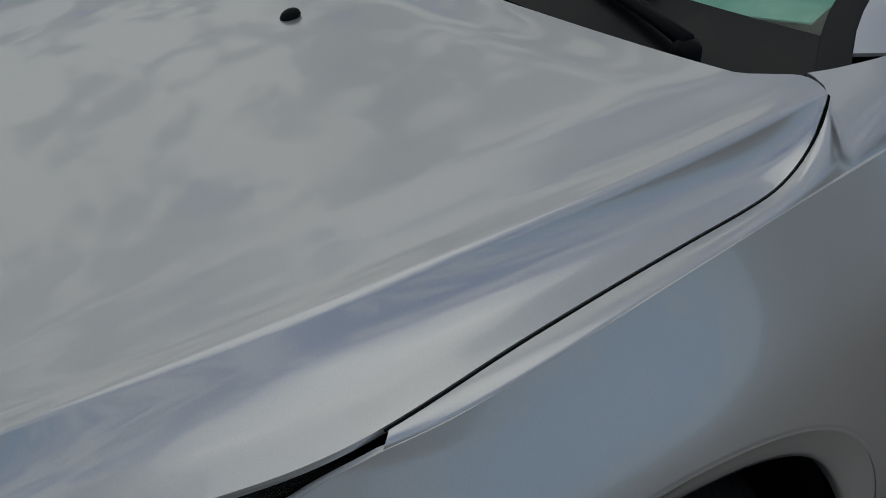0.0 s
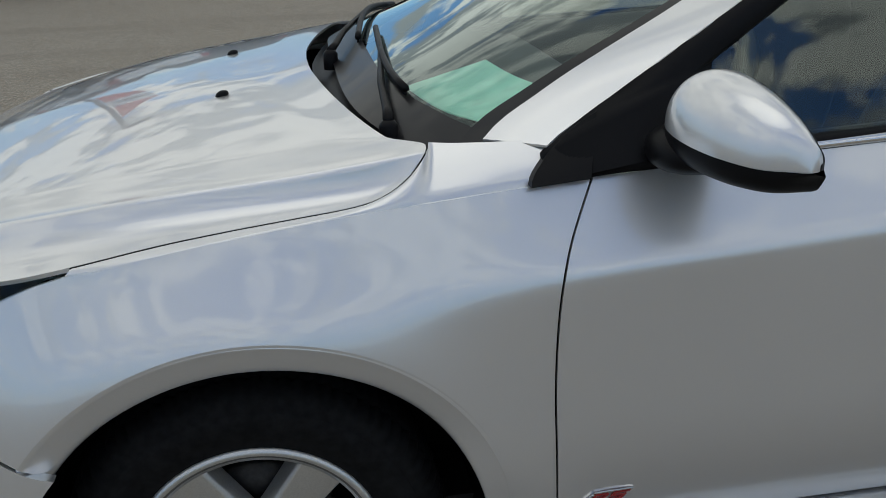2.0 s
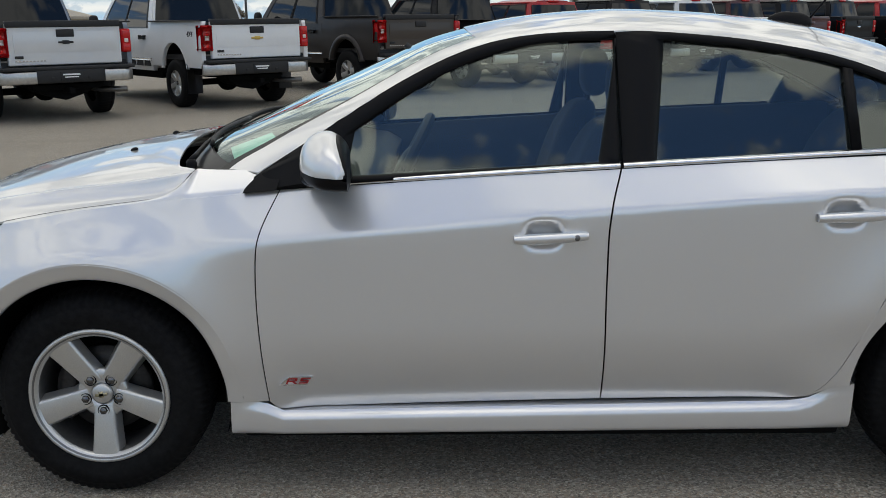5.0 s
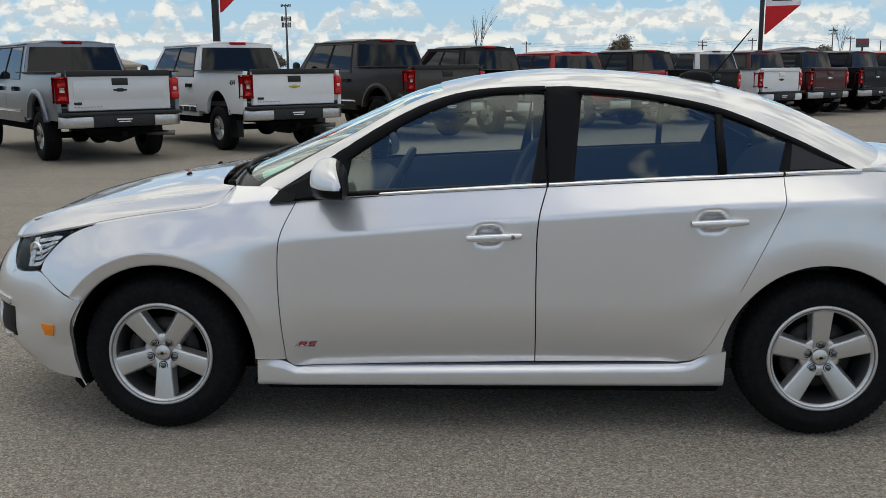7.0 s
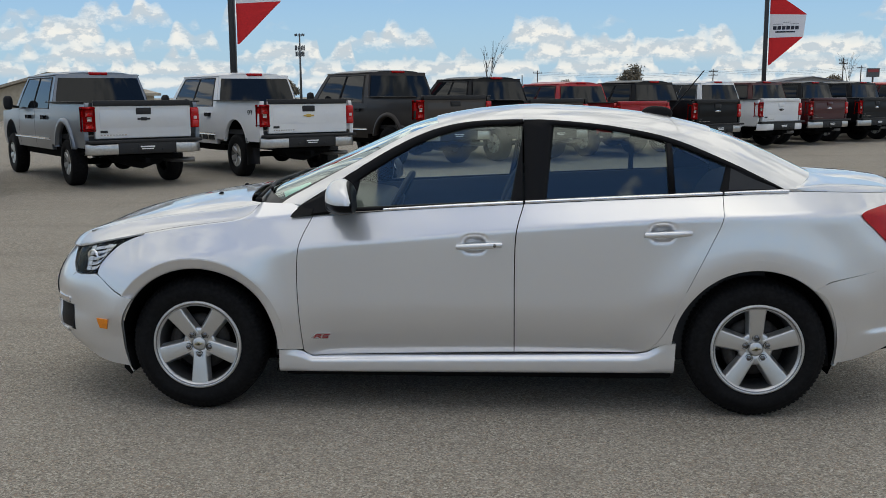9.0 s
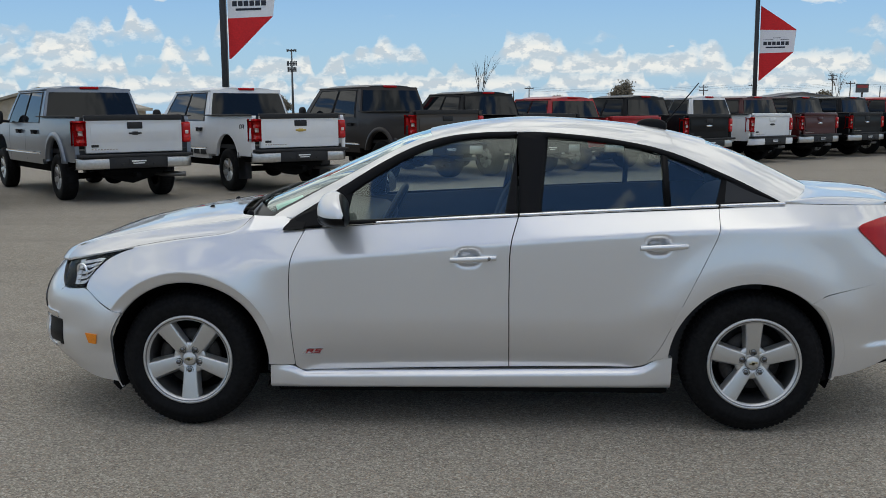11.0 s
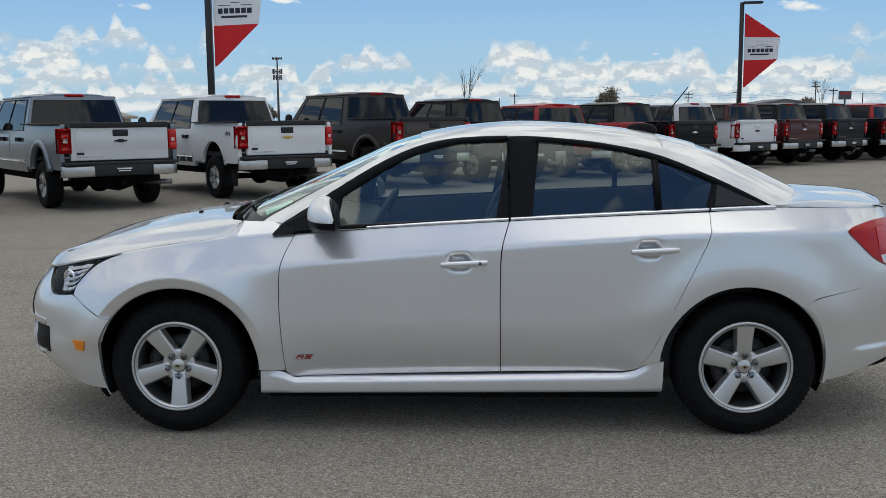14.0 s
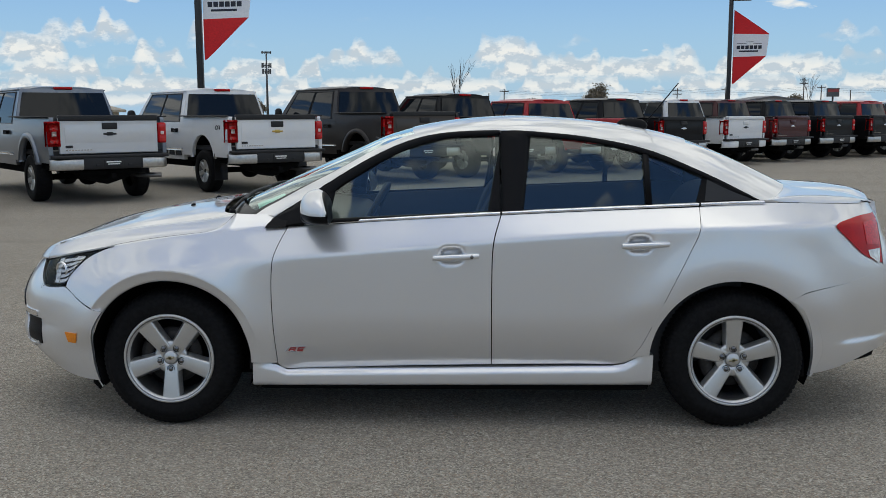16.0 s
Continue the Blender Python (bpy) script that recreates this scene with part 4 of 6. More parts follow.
# rear shoulder and boot lid
for sg in SIDES:
    lowc = lambda u: (lambda p: Vector((p[0], half(p[0], p[1]), p[1])))(quarter_top(0.30 + 0.70 * u))
    topc = spl((2.81, 0.748, 1.070), (2.95, 0.712, 1.096), (3.09, 0.680, 1.098), (3.20, 0.635, 1.090), (3.30, 0.570, 1.078), (3.40, 0.470, 1.060), (3.43, 0.425, 1.054))
    g = coons(lowc, topc, line(lowc(0), topc(0)), line(lowc(1), topc(1)), 24, 8)
    bm = bmesh.new()
    sheet(bm, [[Vector((p.x, sg * (p.y + 0.010 * math.sin(math.pi * j / 8)), p.z + 0.010 * math.sin(math.pi * j / 8))) for p in row] for j, row in enumerate(g)])
    part("rear_shoulder", bm, SILVER, car)
bm = bmesh.new()
G = []
for j in range(17):
    v = j / 16
    row = []
    for i in range(25):
        u = i / 24
        e = spl((2.81, 0.744, 1.071), (2.95, 0.708, 1.097), (3.09, 0.676, 1.099), (3.20, 0.631, 1.091), (3.30, 0.566, 1.079), (3.40, 0.466, 1.061), (3.47, 0.360, 1.050))(u)
        c = Vector((3.05 + 0.45 * u, 0, 1.116 - 0.018 * u - 0.03 * u ** 3))
        w = 1 - (1 - v) ** 2.2
        row.append(Vector((e.x + (c.x - e.x) * w, -e.y * (1 - v), e.z + (c.z - e.z) * w)))
    G.append(row)
sheet(bm, mirrored(G), (0, 0, -0.02))
boot = part("boot_lid", bm, SILVER, car)
bm = bmesh.new()
G = []
for k in range(33):
    y = -0.56 + 1.12 * k / 32
    e = (y / 0.56) ** 2
    f = 1 - 0.75 * abs(y / 0.56) ** 5
    x0, z0, ln = 3.06 - 0.05 * e, 1.122 - 0.004 * e, 0.47 - 0.10 * e
    G.append([Vector((x0 + ln * dx, y, z0 - 0.018 + dz * f * 0.62 + ez - 0.050 * e * dx)) for dx, dz, ez in ((0, 0.000, 0), (0.05, 0.010, 0), (0.3, 0.026, -0.004), (0.6, 0.033, -0.012), (0.85, 0.028, -0.022), (0.97, 0.016, -0.030), (1.0, 0.004, -0.036), (0.985, -0.006, -0.042), (0.8, -0.008, -0.046))])
for row in (G[0], G[-1]):
    for p in row:
        p.z = min(p.z, 1.111 - 0.17 * max(0.0, p.x - 3.02) ** 1.15)
sheet(bm, G)
spoiler = part("spoiler", bm, SILVER, boot, "low silver boot spoiler")
for sg in SIDES:
    bm = bmesh.new()
    tube(bm, [(3.04 + 0.36 * k / 12, sg * (0.563 - 0.012 * (k / 12) ** 4), 1.109 - 0.17 * max(0.0, 0.36 * k / 12 + 0.02) ** 1.15) for k in range(2, 13)], 0.0028, 6)
    part("spoiler_gap", bm, DARK, spoiler)

# ---- wheels ----
def grooved_tyre(bm, rim_r, tyre_r, w, blocks, deep):
    """Tyre turned round y; cross grooves are cut into shoulder and crown."""
    prof = [(rim_r, -0.86, 0), (rim_r + 0.012, -0.93, 0), (rim_r + (tyre_r - rim_r) * 0.35, -1.0, 0), (rim_r + (tyre_r - rim_r) * 0.62, -0.99, 0), (tyre_r - 0.044, -0.965, 0), (tyre_r - 0.030, -0.92, 0.5), (tyre_r - 0.014, -0.80, 0.8), (tyre_r - 0.005, -0.62, 1), (tyre_r - 0.002, -0.52, 1),
            (tyre_r - 0.002, -0.50, 1.2), (tyre_r - 0.009, -0.49, 0), (tyre_r - 0.009, -0.44, 0), (tyre_r, -0.43, 1), (tyre_r, 0.43, 1), (tyre_r - 0.010, 0.80, 1), (tyre_r - 0.03, 0.93, 0), (rim_r, 0.86, 0)]
    n = blocks * 3
    rings = []
    for r, h, g in prof:
        rings.append([bm.verts.new(((r - deep * min(g, 1) * (i % 3 == 0)) * math.cos(2 * math.pi * (i + 0.8 * h) / n), h * w, (r - deep * min(g, 1) * (i % 3 == 0)) * math.sin(2 * math.pi * (i + 0.8 * h) / n))) for i in range(n)])
    for p, q in zip(rings, rings[1:]):
        for i in range(n):
            bm.faces.new((p[i], p[(i + 1) % n], q[(i + 1) % n], q[i]))


def wheel_parts(tyre_r, rim_r, width):
    """Meshes of one wheel, axis along y, outer face at negative y."""
    put = lambda x, y, h: Vector((x, h, y))
    out = []
    w = width / 2
    bm = bmesh.new()
    grooved_tyre(bm, rim_r, tyre_r, w, 84, 0.008)
    out.append(("tyre", bm, RUBBER))
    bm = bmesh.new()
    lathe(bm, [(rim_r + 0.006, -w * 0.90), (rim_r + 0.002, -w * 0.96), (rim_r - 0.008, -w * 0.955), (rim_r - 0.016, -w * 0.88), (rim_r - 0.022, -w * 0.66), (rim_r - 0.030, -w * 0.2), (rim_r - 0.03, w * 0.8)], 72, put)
    out.append(("rim_barrel", bm, ALLOY_SHADED))
    bm = bmesh.new()
    lathe(bm, [(rim_r + 0.006, -w * 0.90), (rim_r + 0.003, -w * 0.965), (rim_r - 0.005, -w * 0.97), (rim_r - 0.009, -w * 0.93), (rim_r - 0.017, -w * 0.90), (rim_r - 0.021, -w * 0.80)], 72, put)
    out.append(("rim_lip", bm, ALLOY))
    return out, w


def spoke_mesh(rim_r, w, n, wide_in, wide_out, a0):
    """n broad flat spokes joined to a hub, each with bevelled flanks."""
    bm = bmesh.new()
    for k in range(n):
        a = a0 + 2 * math.pi * k / n
        ca, sa = math.cos(a), math.sin(a)
        rows = []
        for t in range(9):
            u = t / 8
            r = 0.040 + (rim_r - 0.006 - 0.040) * u
            wd = (wide_in + (wide_out - wide_in) * u ** 1.3) / 2
            d = -w * (0.66 + 0.22 * u ** 0.8) if u > 0.02 else -w * 0.66
            sec = [(-wd - 0.014, d + 0.040), (-wd - 0.005, d + 0.012), (-wd, d + 0.001), (-wd + 0.004, d), (wd - 0.004, d), (wd, d + 0.001), (wd + 0.005, d + 0.012), (wd + 0.014, d + 0.040)]
            rows.append([Vector((r * ca - s * sa, h, r * sa + s * ca)) for s, h in sec])
        sheet(bm, rows)
    return bm


def build_wheel(parent, m, far):
    out, w = wheel_parts(0.332, 0.213, 0.215)
    wheel = new("wheel")
    wheel.parent = parent
    wheel.matrix_basis = m
    for nm, bm, mt in out:
        part(nm, bm, mt, wheel)
    a0 = far
    part("spokes", spoke_mesh(0.213, w, 5, 0.056, 0.080, a0), ALLOY, wheel, "five broad alloy spokes")
    bm = bmesh.new()
    put = lambda x, y, h: Vector((x, h, y))
    lathe(bm, [(0.082, -w * 0.50), (0.080, -w * 0.60), (0.072, -w * 0.645), (0.036, -w * 0.66), (0.0345, -w * 0.63)], 40, put)
    part("hub", bm, ALLOY, wheel)
    bm = bmesh.new()
    lathe(bm, [(0.034, -w * 0.62), (0.033, -w * 0.70), (0.026, -w * 0.74), (0.0005, -w * 0.75)], 32, put)
    part("centre_cap", bm, ALLOY, wheel)
    bm = bmesh.new()
    for p0, p1, q0, q1 in ((-0.019, 0.019, -0.005, 0.004), (-0.007, 0.007, -0.009, 0.009)):
        box(bm, p0, p1, -w * 0.775, -w * 0.74, q0, q1, m=Matrix.Rotation(radians(-8), 4, "Y"))
    part("emblem", bm, DULL_GOLD, wheel, "small pale gold emblem")
    for k in range(5):
        a = a0 + 2 * math.pi * k / 5
        c = Vector((0.0555 * math.cos(a), 0, 0.0555 * math.sin(a)))
        bm = bmesh.new()
        lathe(bm, [(0.0195, -w * 0.60), (0.0185, -w * 0.705), (0.0165, -w * 0.708), (0.016, -w * 0.62), (0.0005, -w * 0.62)], 20, lambda x, y, h: Vector((x, h, y)) + c)
        part("nut_seat", bm, BLACK_TRIM, wheel)
        bm = bmesh.new()
        lathe(bm, [(0.0125, -w * 0.60), (0.0125, -w * 0.73), (0.009, -w * 0.76), (0.0005, -w * 0.77)], 6, lambda x, y, h: Vector((x, h, y)) + c)
        part("wheel_nut", bm, NUT, wheel)
    bm = bmesh.new()
    lathe(bm, [(0.06, -w * 0.15), (0.07, -w * 0.18), (0.138, -w * 0.18), (0.140, -w * 0.10), (0.138, w * 0.05)], 48, put)
    part("brake_disc", bm, BRAKE, wheel)
    bm = bmesh.new()
    g = [[Vector((r * math.cos(radians(150 + 70 * i / 10)), h, r * math.sin(radians(150 + 70 * i / 10)))) for i in range(11)] for r, h in ((0.095, 0.0), (0.095, -w * 0.42), (0.15, -w * 0.42), (0.152, 0.0))]
    sheet(bm, g)
    part("brake_caliper", bm, BRAKE, wheel)
    bm = bmesh.new()
    lathe(bm, [(0.20, w * 0.45), (0.0005, w * 0.45)], 40, put)
    part("back_plate", bm, DARK, wheel)
    return wheel


for x, a in ((0.0, -90), (BASE, 91)):
    for sg in SIDES:
        build_wheel(car, pose(x, sg * 0.764, WHEEL_Z, 0, 0, 0 if sg < 0 else 180), radians(a))

# ---- small parts of the car ----
def mirror_shell(bm, sg, upper, grow, back):
    """Domed mirror body: sections from the door outwards, each bulging forward from a flat back edge."""
    G = []
    for k in range(37):
        o = k / 36
        y = sg * (-0.146 + 0.270 * (o - 0.02 * math.sin(2 * math.pi * o)) + grow * (2 * o - 1))
        top = 0.087 * tab(o, (0, 0.22), (0.03, 0.48), (0.10, 0.72), (0.24, 0.93), (0.40, 1.0), (0.60, 0.92), (0.80, 0.68), (0.93, 0.42), (1, 0.16))
        low = tab(o, (0, -0.040), (0.1, -0.054), (0.4, -0.064), (0.8, -0.060), (0.94, -0.048), (1, -0.026))
        d = 0.134 * tab(o, (0, 0.45), (0.05, 0.68), (0.18, 0.90), (0.40, 1.0), (0.65, 0.92), (0.85, 0.72), (0.95, 0.54), (1, 0.30))
        seam = min(tab(o, (0, 0.002), (1, -0.022)), top - 0.010)
        xb = 0.050 + 0.018 * o + back
        row = []
        for j in range(15):
            a = radians(90 * j / 14)
            ca, sa = math.cos(a) ** 0.92, math.sin(a) ** 0.92
            if upper:
                xc = xb - 0.42 * d
                row.append(Vector((xc - (0.58 * d + grow) * ca, y, seam + (top + grow - seam) * sa)))
            else:
                row.append(Vector((xb - (d + grow) * (ca ** 0.55), y, seam - (seam - low + grow) * sa)))
        if upper:
            for j in range(1, 9):
                a = radians(72 * j / 8)
                row.append(Vector((xc + 0.42 * d * math.sin(a) / math.sin(radians(72)), y, seam + (top + grow - seam) * math.cos(a) ** 0.8)))
            row.append(Vector((xb, y, seam)))
        G.append(row)
    for bulge in (0.006, 0.009):      # rounded outer end
        mid = Vector(((G[36][0].x + xb) / 2, G[36][0].y, G[36][0].z))
        G.append([p.lerp(mid, 0.45 if bulge < 0.008 else 0.98) + Vector((0, sg * bulge, 0)) for p in G[36]])
    sheet(bm, G)
    return G[:37]


for sg in SIDES:
    mir = new("door_mirror")
    mir.parent = car
    mir.matrix_basis = pose(0.740, sg * 0.978, 1.063)
    for nm, mt, keep in (("mirror_cap", SILVER, 1), ("mirror_base", BLACK_TRIM, 0)):
        bm = bmesh.new()
        if keep:
            mirror_shell(bm, sg, True, 0.0, 0.0)
        else:
            U, D = mirror_shell(bm, sg, True, -0.0035, 0.005), mirror_shell(bm, sg, False, 0.004, 0.005)
            sheet(bm, [[p[-1] for p in U], [p[-1] for p in D]])      # back face round the glass
            sheet(bm, [U[0][:15], D[0]])
        part(nm, bm, mt, mir, "silver mirror cap" if keep else "black mirror housing")
    bm = bmesh.new()
    blob(bm, (-0.012, -sg * 0.105, -0.046), (0.074, 0.085, 0.040), 2.5, 24, 14, lambda q: Vector((q.x, q.y, q.z * (1 - 0.35 * clamp(q.y * sg / 0.085)) - 0.006 * clamp(-q.y * sg / 0.085))))
    part("mirror_arm", bm, BLACK_TRIM, mir)
    for hx, hz, nm in ((1.275, 0.826, "front_handle"), (2.148, 0.882, "rear_handle")):
        bm = bmesh.new()
        rows = []
        for k in range(17):
            u = k / 16
            x = hx - 0.006 + 0.215 * u
            z = hz + 0.010 * u
            o = 0.022 * math.sin(math.pi * clamp(0.08 + u * 0.84)) ** 0.5 + 0.004
            hgt = 0.0145 * (0.55 + 0.45 * math.sin(math.pi * clamp(u * 0.9 + 0.06)) ** 0.5)
            y0 = half(hx + 0.205 * (0.02 if u < 0.5 else 0.98), hz)
            rows.append([Vector((x, sg * (y0 + o + dy), z + dz * hgt)) for dy, dz in ((-0.018, -0.8), (-0.002, -1), (0.006, -0.6), (0.008, 0.2), (0.004, 0.9), (-0.004, 1.0), (-0.018, 0.8))])
        sheet(bm, rows, (0, -sg * 0.012, 0))
        h = part(nm, bm, SILVER, car, "silver pull handle")
        if nm == "front_handle":
            bm = bmesh.new()
            lathe(bm, [(0.0085, 0), (0.0085, 0.002), (0.0005, 0.0025)], 16, lambda x, y, q: Vector((1.450 + x, sg * (half(1.47, 0.835) + 0.0275 + q), 0.8345 + y)))
            part("key_lock", bm, STEEL, h)
        bm = bmesh.new()
        sheet(bm, [[Vector((hx + 0.168 + e, sg * (half(hx + 0.2, hz) + 0.0265 - 0.0015 * abs(j - 2)), hz + 0.008 + (j - 2) * 0.0055)) for e in (0, 0.0016)] for j in range(5)])
        part("handle_seam", bm, DARK, h)

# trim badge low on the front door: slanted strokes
for sg in SIDES:
    badge = new("door_badge")
    badge.parent = car
    badge.matrix_basis = pose(0, 0, 0)
    slant = lambda a, b: (0.578 + a * 0.037 + b * 0.010, 0.373 + b * 0.020)
    strokes = (((-0.45, 0.0), (-0.30, 0.0), (0.05, 1.0), (-0.10, 1.0)), ((0.0, 0.0), (0.16, 0.0), (0.16, 1.0), (0.0, 1.0)), ((0.16, 0.82), (0.80, 0.82), (0.72, 1.0), (0.16, 1.0)), ((0.62, 0.45), (0.80, 0.55), (0.80, 0.82), (0.62, 0.82)),
               ((0.16, 0.40), (0.80, 0.45), (0.72, 0.58), (0.16, 0.58)), ((0.40, 0.40), (0.58, 0.40), (0.92, 0.0), (0.74, 0.0)), ((1.05, 0.0), (1.75, 0.0), (1.80, 0.20), (1.05, 0.20)), ((1.62, 0.20), (1.80, 0.20), (1.80, 0.42), (1.62, 0.42)),
               ((1.05, 0.42), (1.80, 0.42), (1.80, 0.58), (1.05, 0.58)), ((1.05, 0.58), (1.22, 0.58), (1.22, 0.82), (1.05, 0.82)), ((1.05, 0.82), (1.85, 0.82), (1.85, 1.0), (1.10, 1.0)))
    for k, q in enumerate(strokes):
        bm = bmesh.new()
        prism(bm, [slant(*p) for p in q], 0.0, 0.004, lambda a, b, h: Vector((a, sg * (half(a, b) + 0.001 + h), b)))
        part("chrome_stroke" if k == 0 else "red_stroke", bm, CHROME if k == 0 else RED_MARK, badge, smooth=False)
    bm = bmesh.new()
    prism(bm, [slant(*p) for p in ((-0.12, -0.22), (1.9, -0.22), (1.9, -0.08), (-0.10, -0.08))], 0.0, 0.003, lambda a, b, h: Vector((a, sg * (half(a, b) + 0.001 + h), b)))
    prism(bm, [slant(*p) for p in ((0.0, 1.08), (1.95, 1.08), (1.95, 1.2), (0.0, 1.2))], 0.0, 0.003, lambda a, b, h: Vector((a, sg * (half(a, b) + 0.001 + h), b)))
    part("chrome_edge", bm, CHROME, badge, smooth=False)

# wipers, washer nozzles, aerial
def on_screen(s, y, lift):
    """A point of the windscreen skin on the line s, at width y."""
    e = crest(s)
    p = shell(s, clamp(1 - abs(y) / glass_half(e[0], e[1])))
    return Vector((p.x, math.copysign(p.y, y), p.z + lift))


for piv, ya, yb, sa, sb in ((-0.63, -0.53, 0.06, 0.030, 0.044), (0.02, 0.06, 0.62, 0.028, 0.052)):
    wp = new("wiper")
    wp.parent = car
    foot = on_screen(0.008, piv, 0.004) + Vector((-0.015, 0, 0))
    hold = on_screen((sa + sb) / 2, (ya + yb) / 2, 0.018)
    bm = bmesh.new()
    lathe(bm, [(0.017, -0.03), (0.017, 0.006), (0.012, 0.014), (0.0005, 0.016)], 14, lambda x, y, h: foot + Vector((x, y, h)))
    part("wiper_pivot", bm, BLACK_TRIM, wp)
    bm = bmesh.new()
    d = hold - foot
    tube(bm, [foot + Vector((0, 0, 0.012)), foot + d * 0.12 + Vector((0, 0, 0.012)), foot + d * 0.45 + Vector((-0.006, 0, 0.010)), hold], 0.010, 8, 0.006)
    part("wiper_arm", bm, BLACK_TRIM, wp, "matt black wiper arm")
    bm = bmesh.new()
    pts = [on_screen(sa + (sb - sa) * k / 12, ya + (yb - ya) * k / 12, 0.010 + 0.005 * math.sin(math.pi * k / 12)) for k in range(13)]
    tube(bm, pts, 0.0075, 6)
    tube(bm, [p - Vector((0, 0, 0.010)) for p in pts], 0.003, 4)
    part("wiper_blade", bm, BLACK_TRIM, wp)
for sg in SIDES:
    bm = bmesh.new()
    blob(bm, (0, 0, 0), (0.013, 0.011, 0.010), 2.2, 12, 8, lambda q: Vector((q.x + q.z * 0.4, q.y, max(-0.003, q.z))))
    nz = part("washer_nozzle", bm, BLACK_TRIM, bonnet, "black washer nozzle")
    nz.location = (-0.030, sg * 0.257, bonnet_top(-0.03, 0.257) + 0.002)
bm = bmesh.new()
blob(bm, (2.318, 0, 1.422), (0.085, 0.030, 0.042), 2.2, 20, 10, lambda q: Vector((q.x, q.y * (1 - 0.25 * clamp(q.z / 0.042)), q.z if q.x < 0 else q.z * 0.95)))
ae = part("aerial_base", bm, BLACK_TRIM, roof, "dark aerial base")
bm = bmesh.new()
tube(bm, [(2.385, 0, 1.428), (2.48, 0, 1.545), (2.565, 0, 1.650)], 0.0042, 8, 0.0026)
part("aerial_mast", bm, BLACK_TRIM, ae, "thin black mast")

# ---- cabin ----
bm = bmesh.new()
box(bm, 0.35, 2.95, -0.70, 0.70, 0.24, 0.30)
part("cabin_floor", bm, PLASTIC, car, smooth=False)
bm = bmesh.new()
dash = [(0.33, 0.60), (0.33, 0.95), (0.42, 0.985), (0.62, 0.99), (0.80, 0.965), (0.86, 0.93), (0.83, 0.80), (0.72, 0.62)]
prism(bm, dash, -0.70, 0.70, lambda a, b, h: Vector((a, h, b)), 0.02)
part("dashboard", bm, PLASTIC, car, "dark dashboard")
for sg in SIDES:
    bm = bmesh.new()
    xs = [0.55 + 2.2 * k / 30 for k in range(31)]
    sheet(bm, [[Vector((x, sg * (glass_half(x, 1.0) - o), z if z < 1 else belt_z(x) + 0.008)) for x in xs] for o, z in ((0.06, 0.3), (0.075, 0.6), (0.11, 0.80), (0.085, 0.9), (0.09, 1.2), (0.035, 1.2))])
    part("door_lining", bm, PLASTIC, car)


def seat(x, y, tilt):
    st = new("front_seat")
    st.parent = car
    st.matrix_basis = pose(x, y, 0.30)
    bm = bmesh.new()
    blob(bm, (0, 0, 0.16), (0.27, 0.25, 0.11), 3.2, 20, 10)
    part("seat_cushion", bm, CLOTH, st)
    bm = bmesh.new()
    blob(bm, (0, 0, 0), (0.085, 0.24, 0.33), 3.0, 24, 16, lambda q: Vector((q.x + tilt * (q.z + 0.33) + 0.10 * (q.y / 0.24) ** 2 * -0.4, q.y * (1 - 0.22 * clamp(q.z / 0.33)), q.z)))
    ob = part("seat_back", bm, CLOTH, st)
    ob.location = (0.22, 0, 0.50)
    bm = bmesh.new()
    blob(bm, (0.22 + tilt * 0.80, 0, 0.935), (0.055, 0.135, 0.095), 2.8, 20, 12)
    for s in (-1, 1):
        tube(bm, [(0.22 + tilt * 0.66, s * 0.05, 0.78), (0.22 + tilt * 0.74, s * 0.05, 0.88)], 0.007, 6)
    part("headrest", bm, CLOTH, st, "dark padded headrest")


for sg in SIDES:
    seat(1.22, sg * 0.36, 0.28)
rs = new("rear_bench")
rs.parent = car
bm = bmesh.new()
blob(bm, (2.20, 0, 0.47), (0.28, 0.64, 0.12), 3.5, 28, 10)
part("bench_cushion", bm, CLOTH, rs)
bm = bmesh.new()
blob(bm, (2.52, 0, 0.78), (0.10, 0.64, 0.34), 3.5, 28, 14, lambda q: Vector((q.x + 0.35 * (q.z + 0.34), q.y * (1 - 0.1 * clamp(q.z / 0.34)), q.z)))
part("bench_back", bm, CLOTH, rs)
for y in (-0.36, 0.36):
    bm = bmesh.new()
    blob(bm, (2.74, y, 1.13), (0.05, 0.13, 0.07), 2.8, 16, 10)
    part("headrest", bm, CLOTH, rs)
wheel_s = new("steering_wheel")
wheel_s.parent = car
wheel_s.matrix_basis = pose(0.93, -0.37, 0.965, 0, -62, 0)
bm = bmesh.new()
R, r = 0.185, 0.017
rings = [[Vector(((R + r * math.cos(b * math.pi / 4)) * math.cos(a * math.pi / 24), (R + r * math.cos(b * math.pi / 4)) * math.sin(a * math.pi / 24), r * math.sin(b * math.pi / 4))) for b in range(9)] for a in range(49)]
sheet(bm, rings)
part("wheel_rim", bm, PLASTIC, wheel_s)
bm = bmesh.new()
blob(bm, (0, 0, 0), (0.07, 0.09, 0.03), 2.6, 16, 8)
for a in (0, 90, 180):
    tube(bm, [(0, 0, 0), (0.18 * math.cos(radians(a + 90)), 0.18 * math.sin(radians(a + 90)), 0.0)], 0.016, 6)
part("wheel_spokes", bm, PLASTIC, wheel_s)
bm = bmesh.new()
blob(bm, (0, 0, 0), (0.018, 0.12, 0.035), 2.8, 16, 8)
tube(bm, [(0, 0, 0.02), (-0.06, 0, 0.06)], 0.012, 6)
rv = part("cabin_mirror", bm, PLASTIC, car, "rear-view mirror")
rv.location = (0.98, 0, 1.30)
bm = bmesh.new()
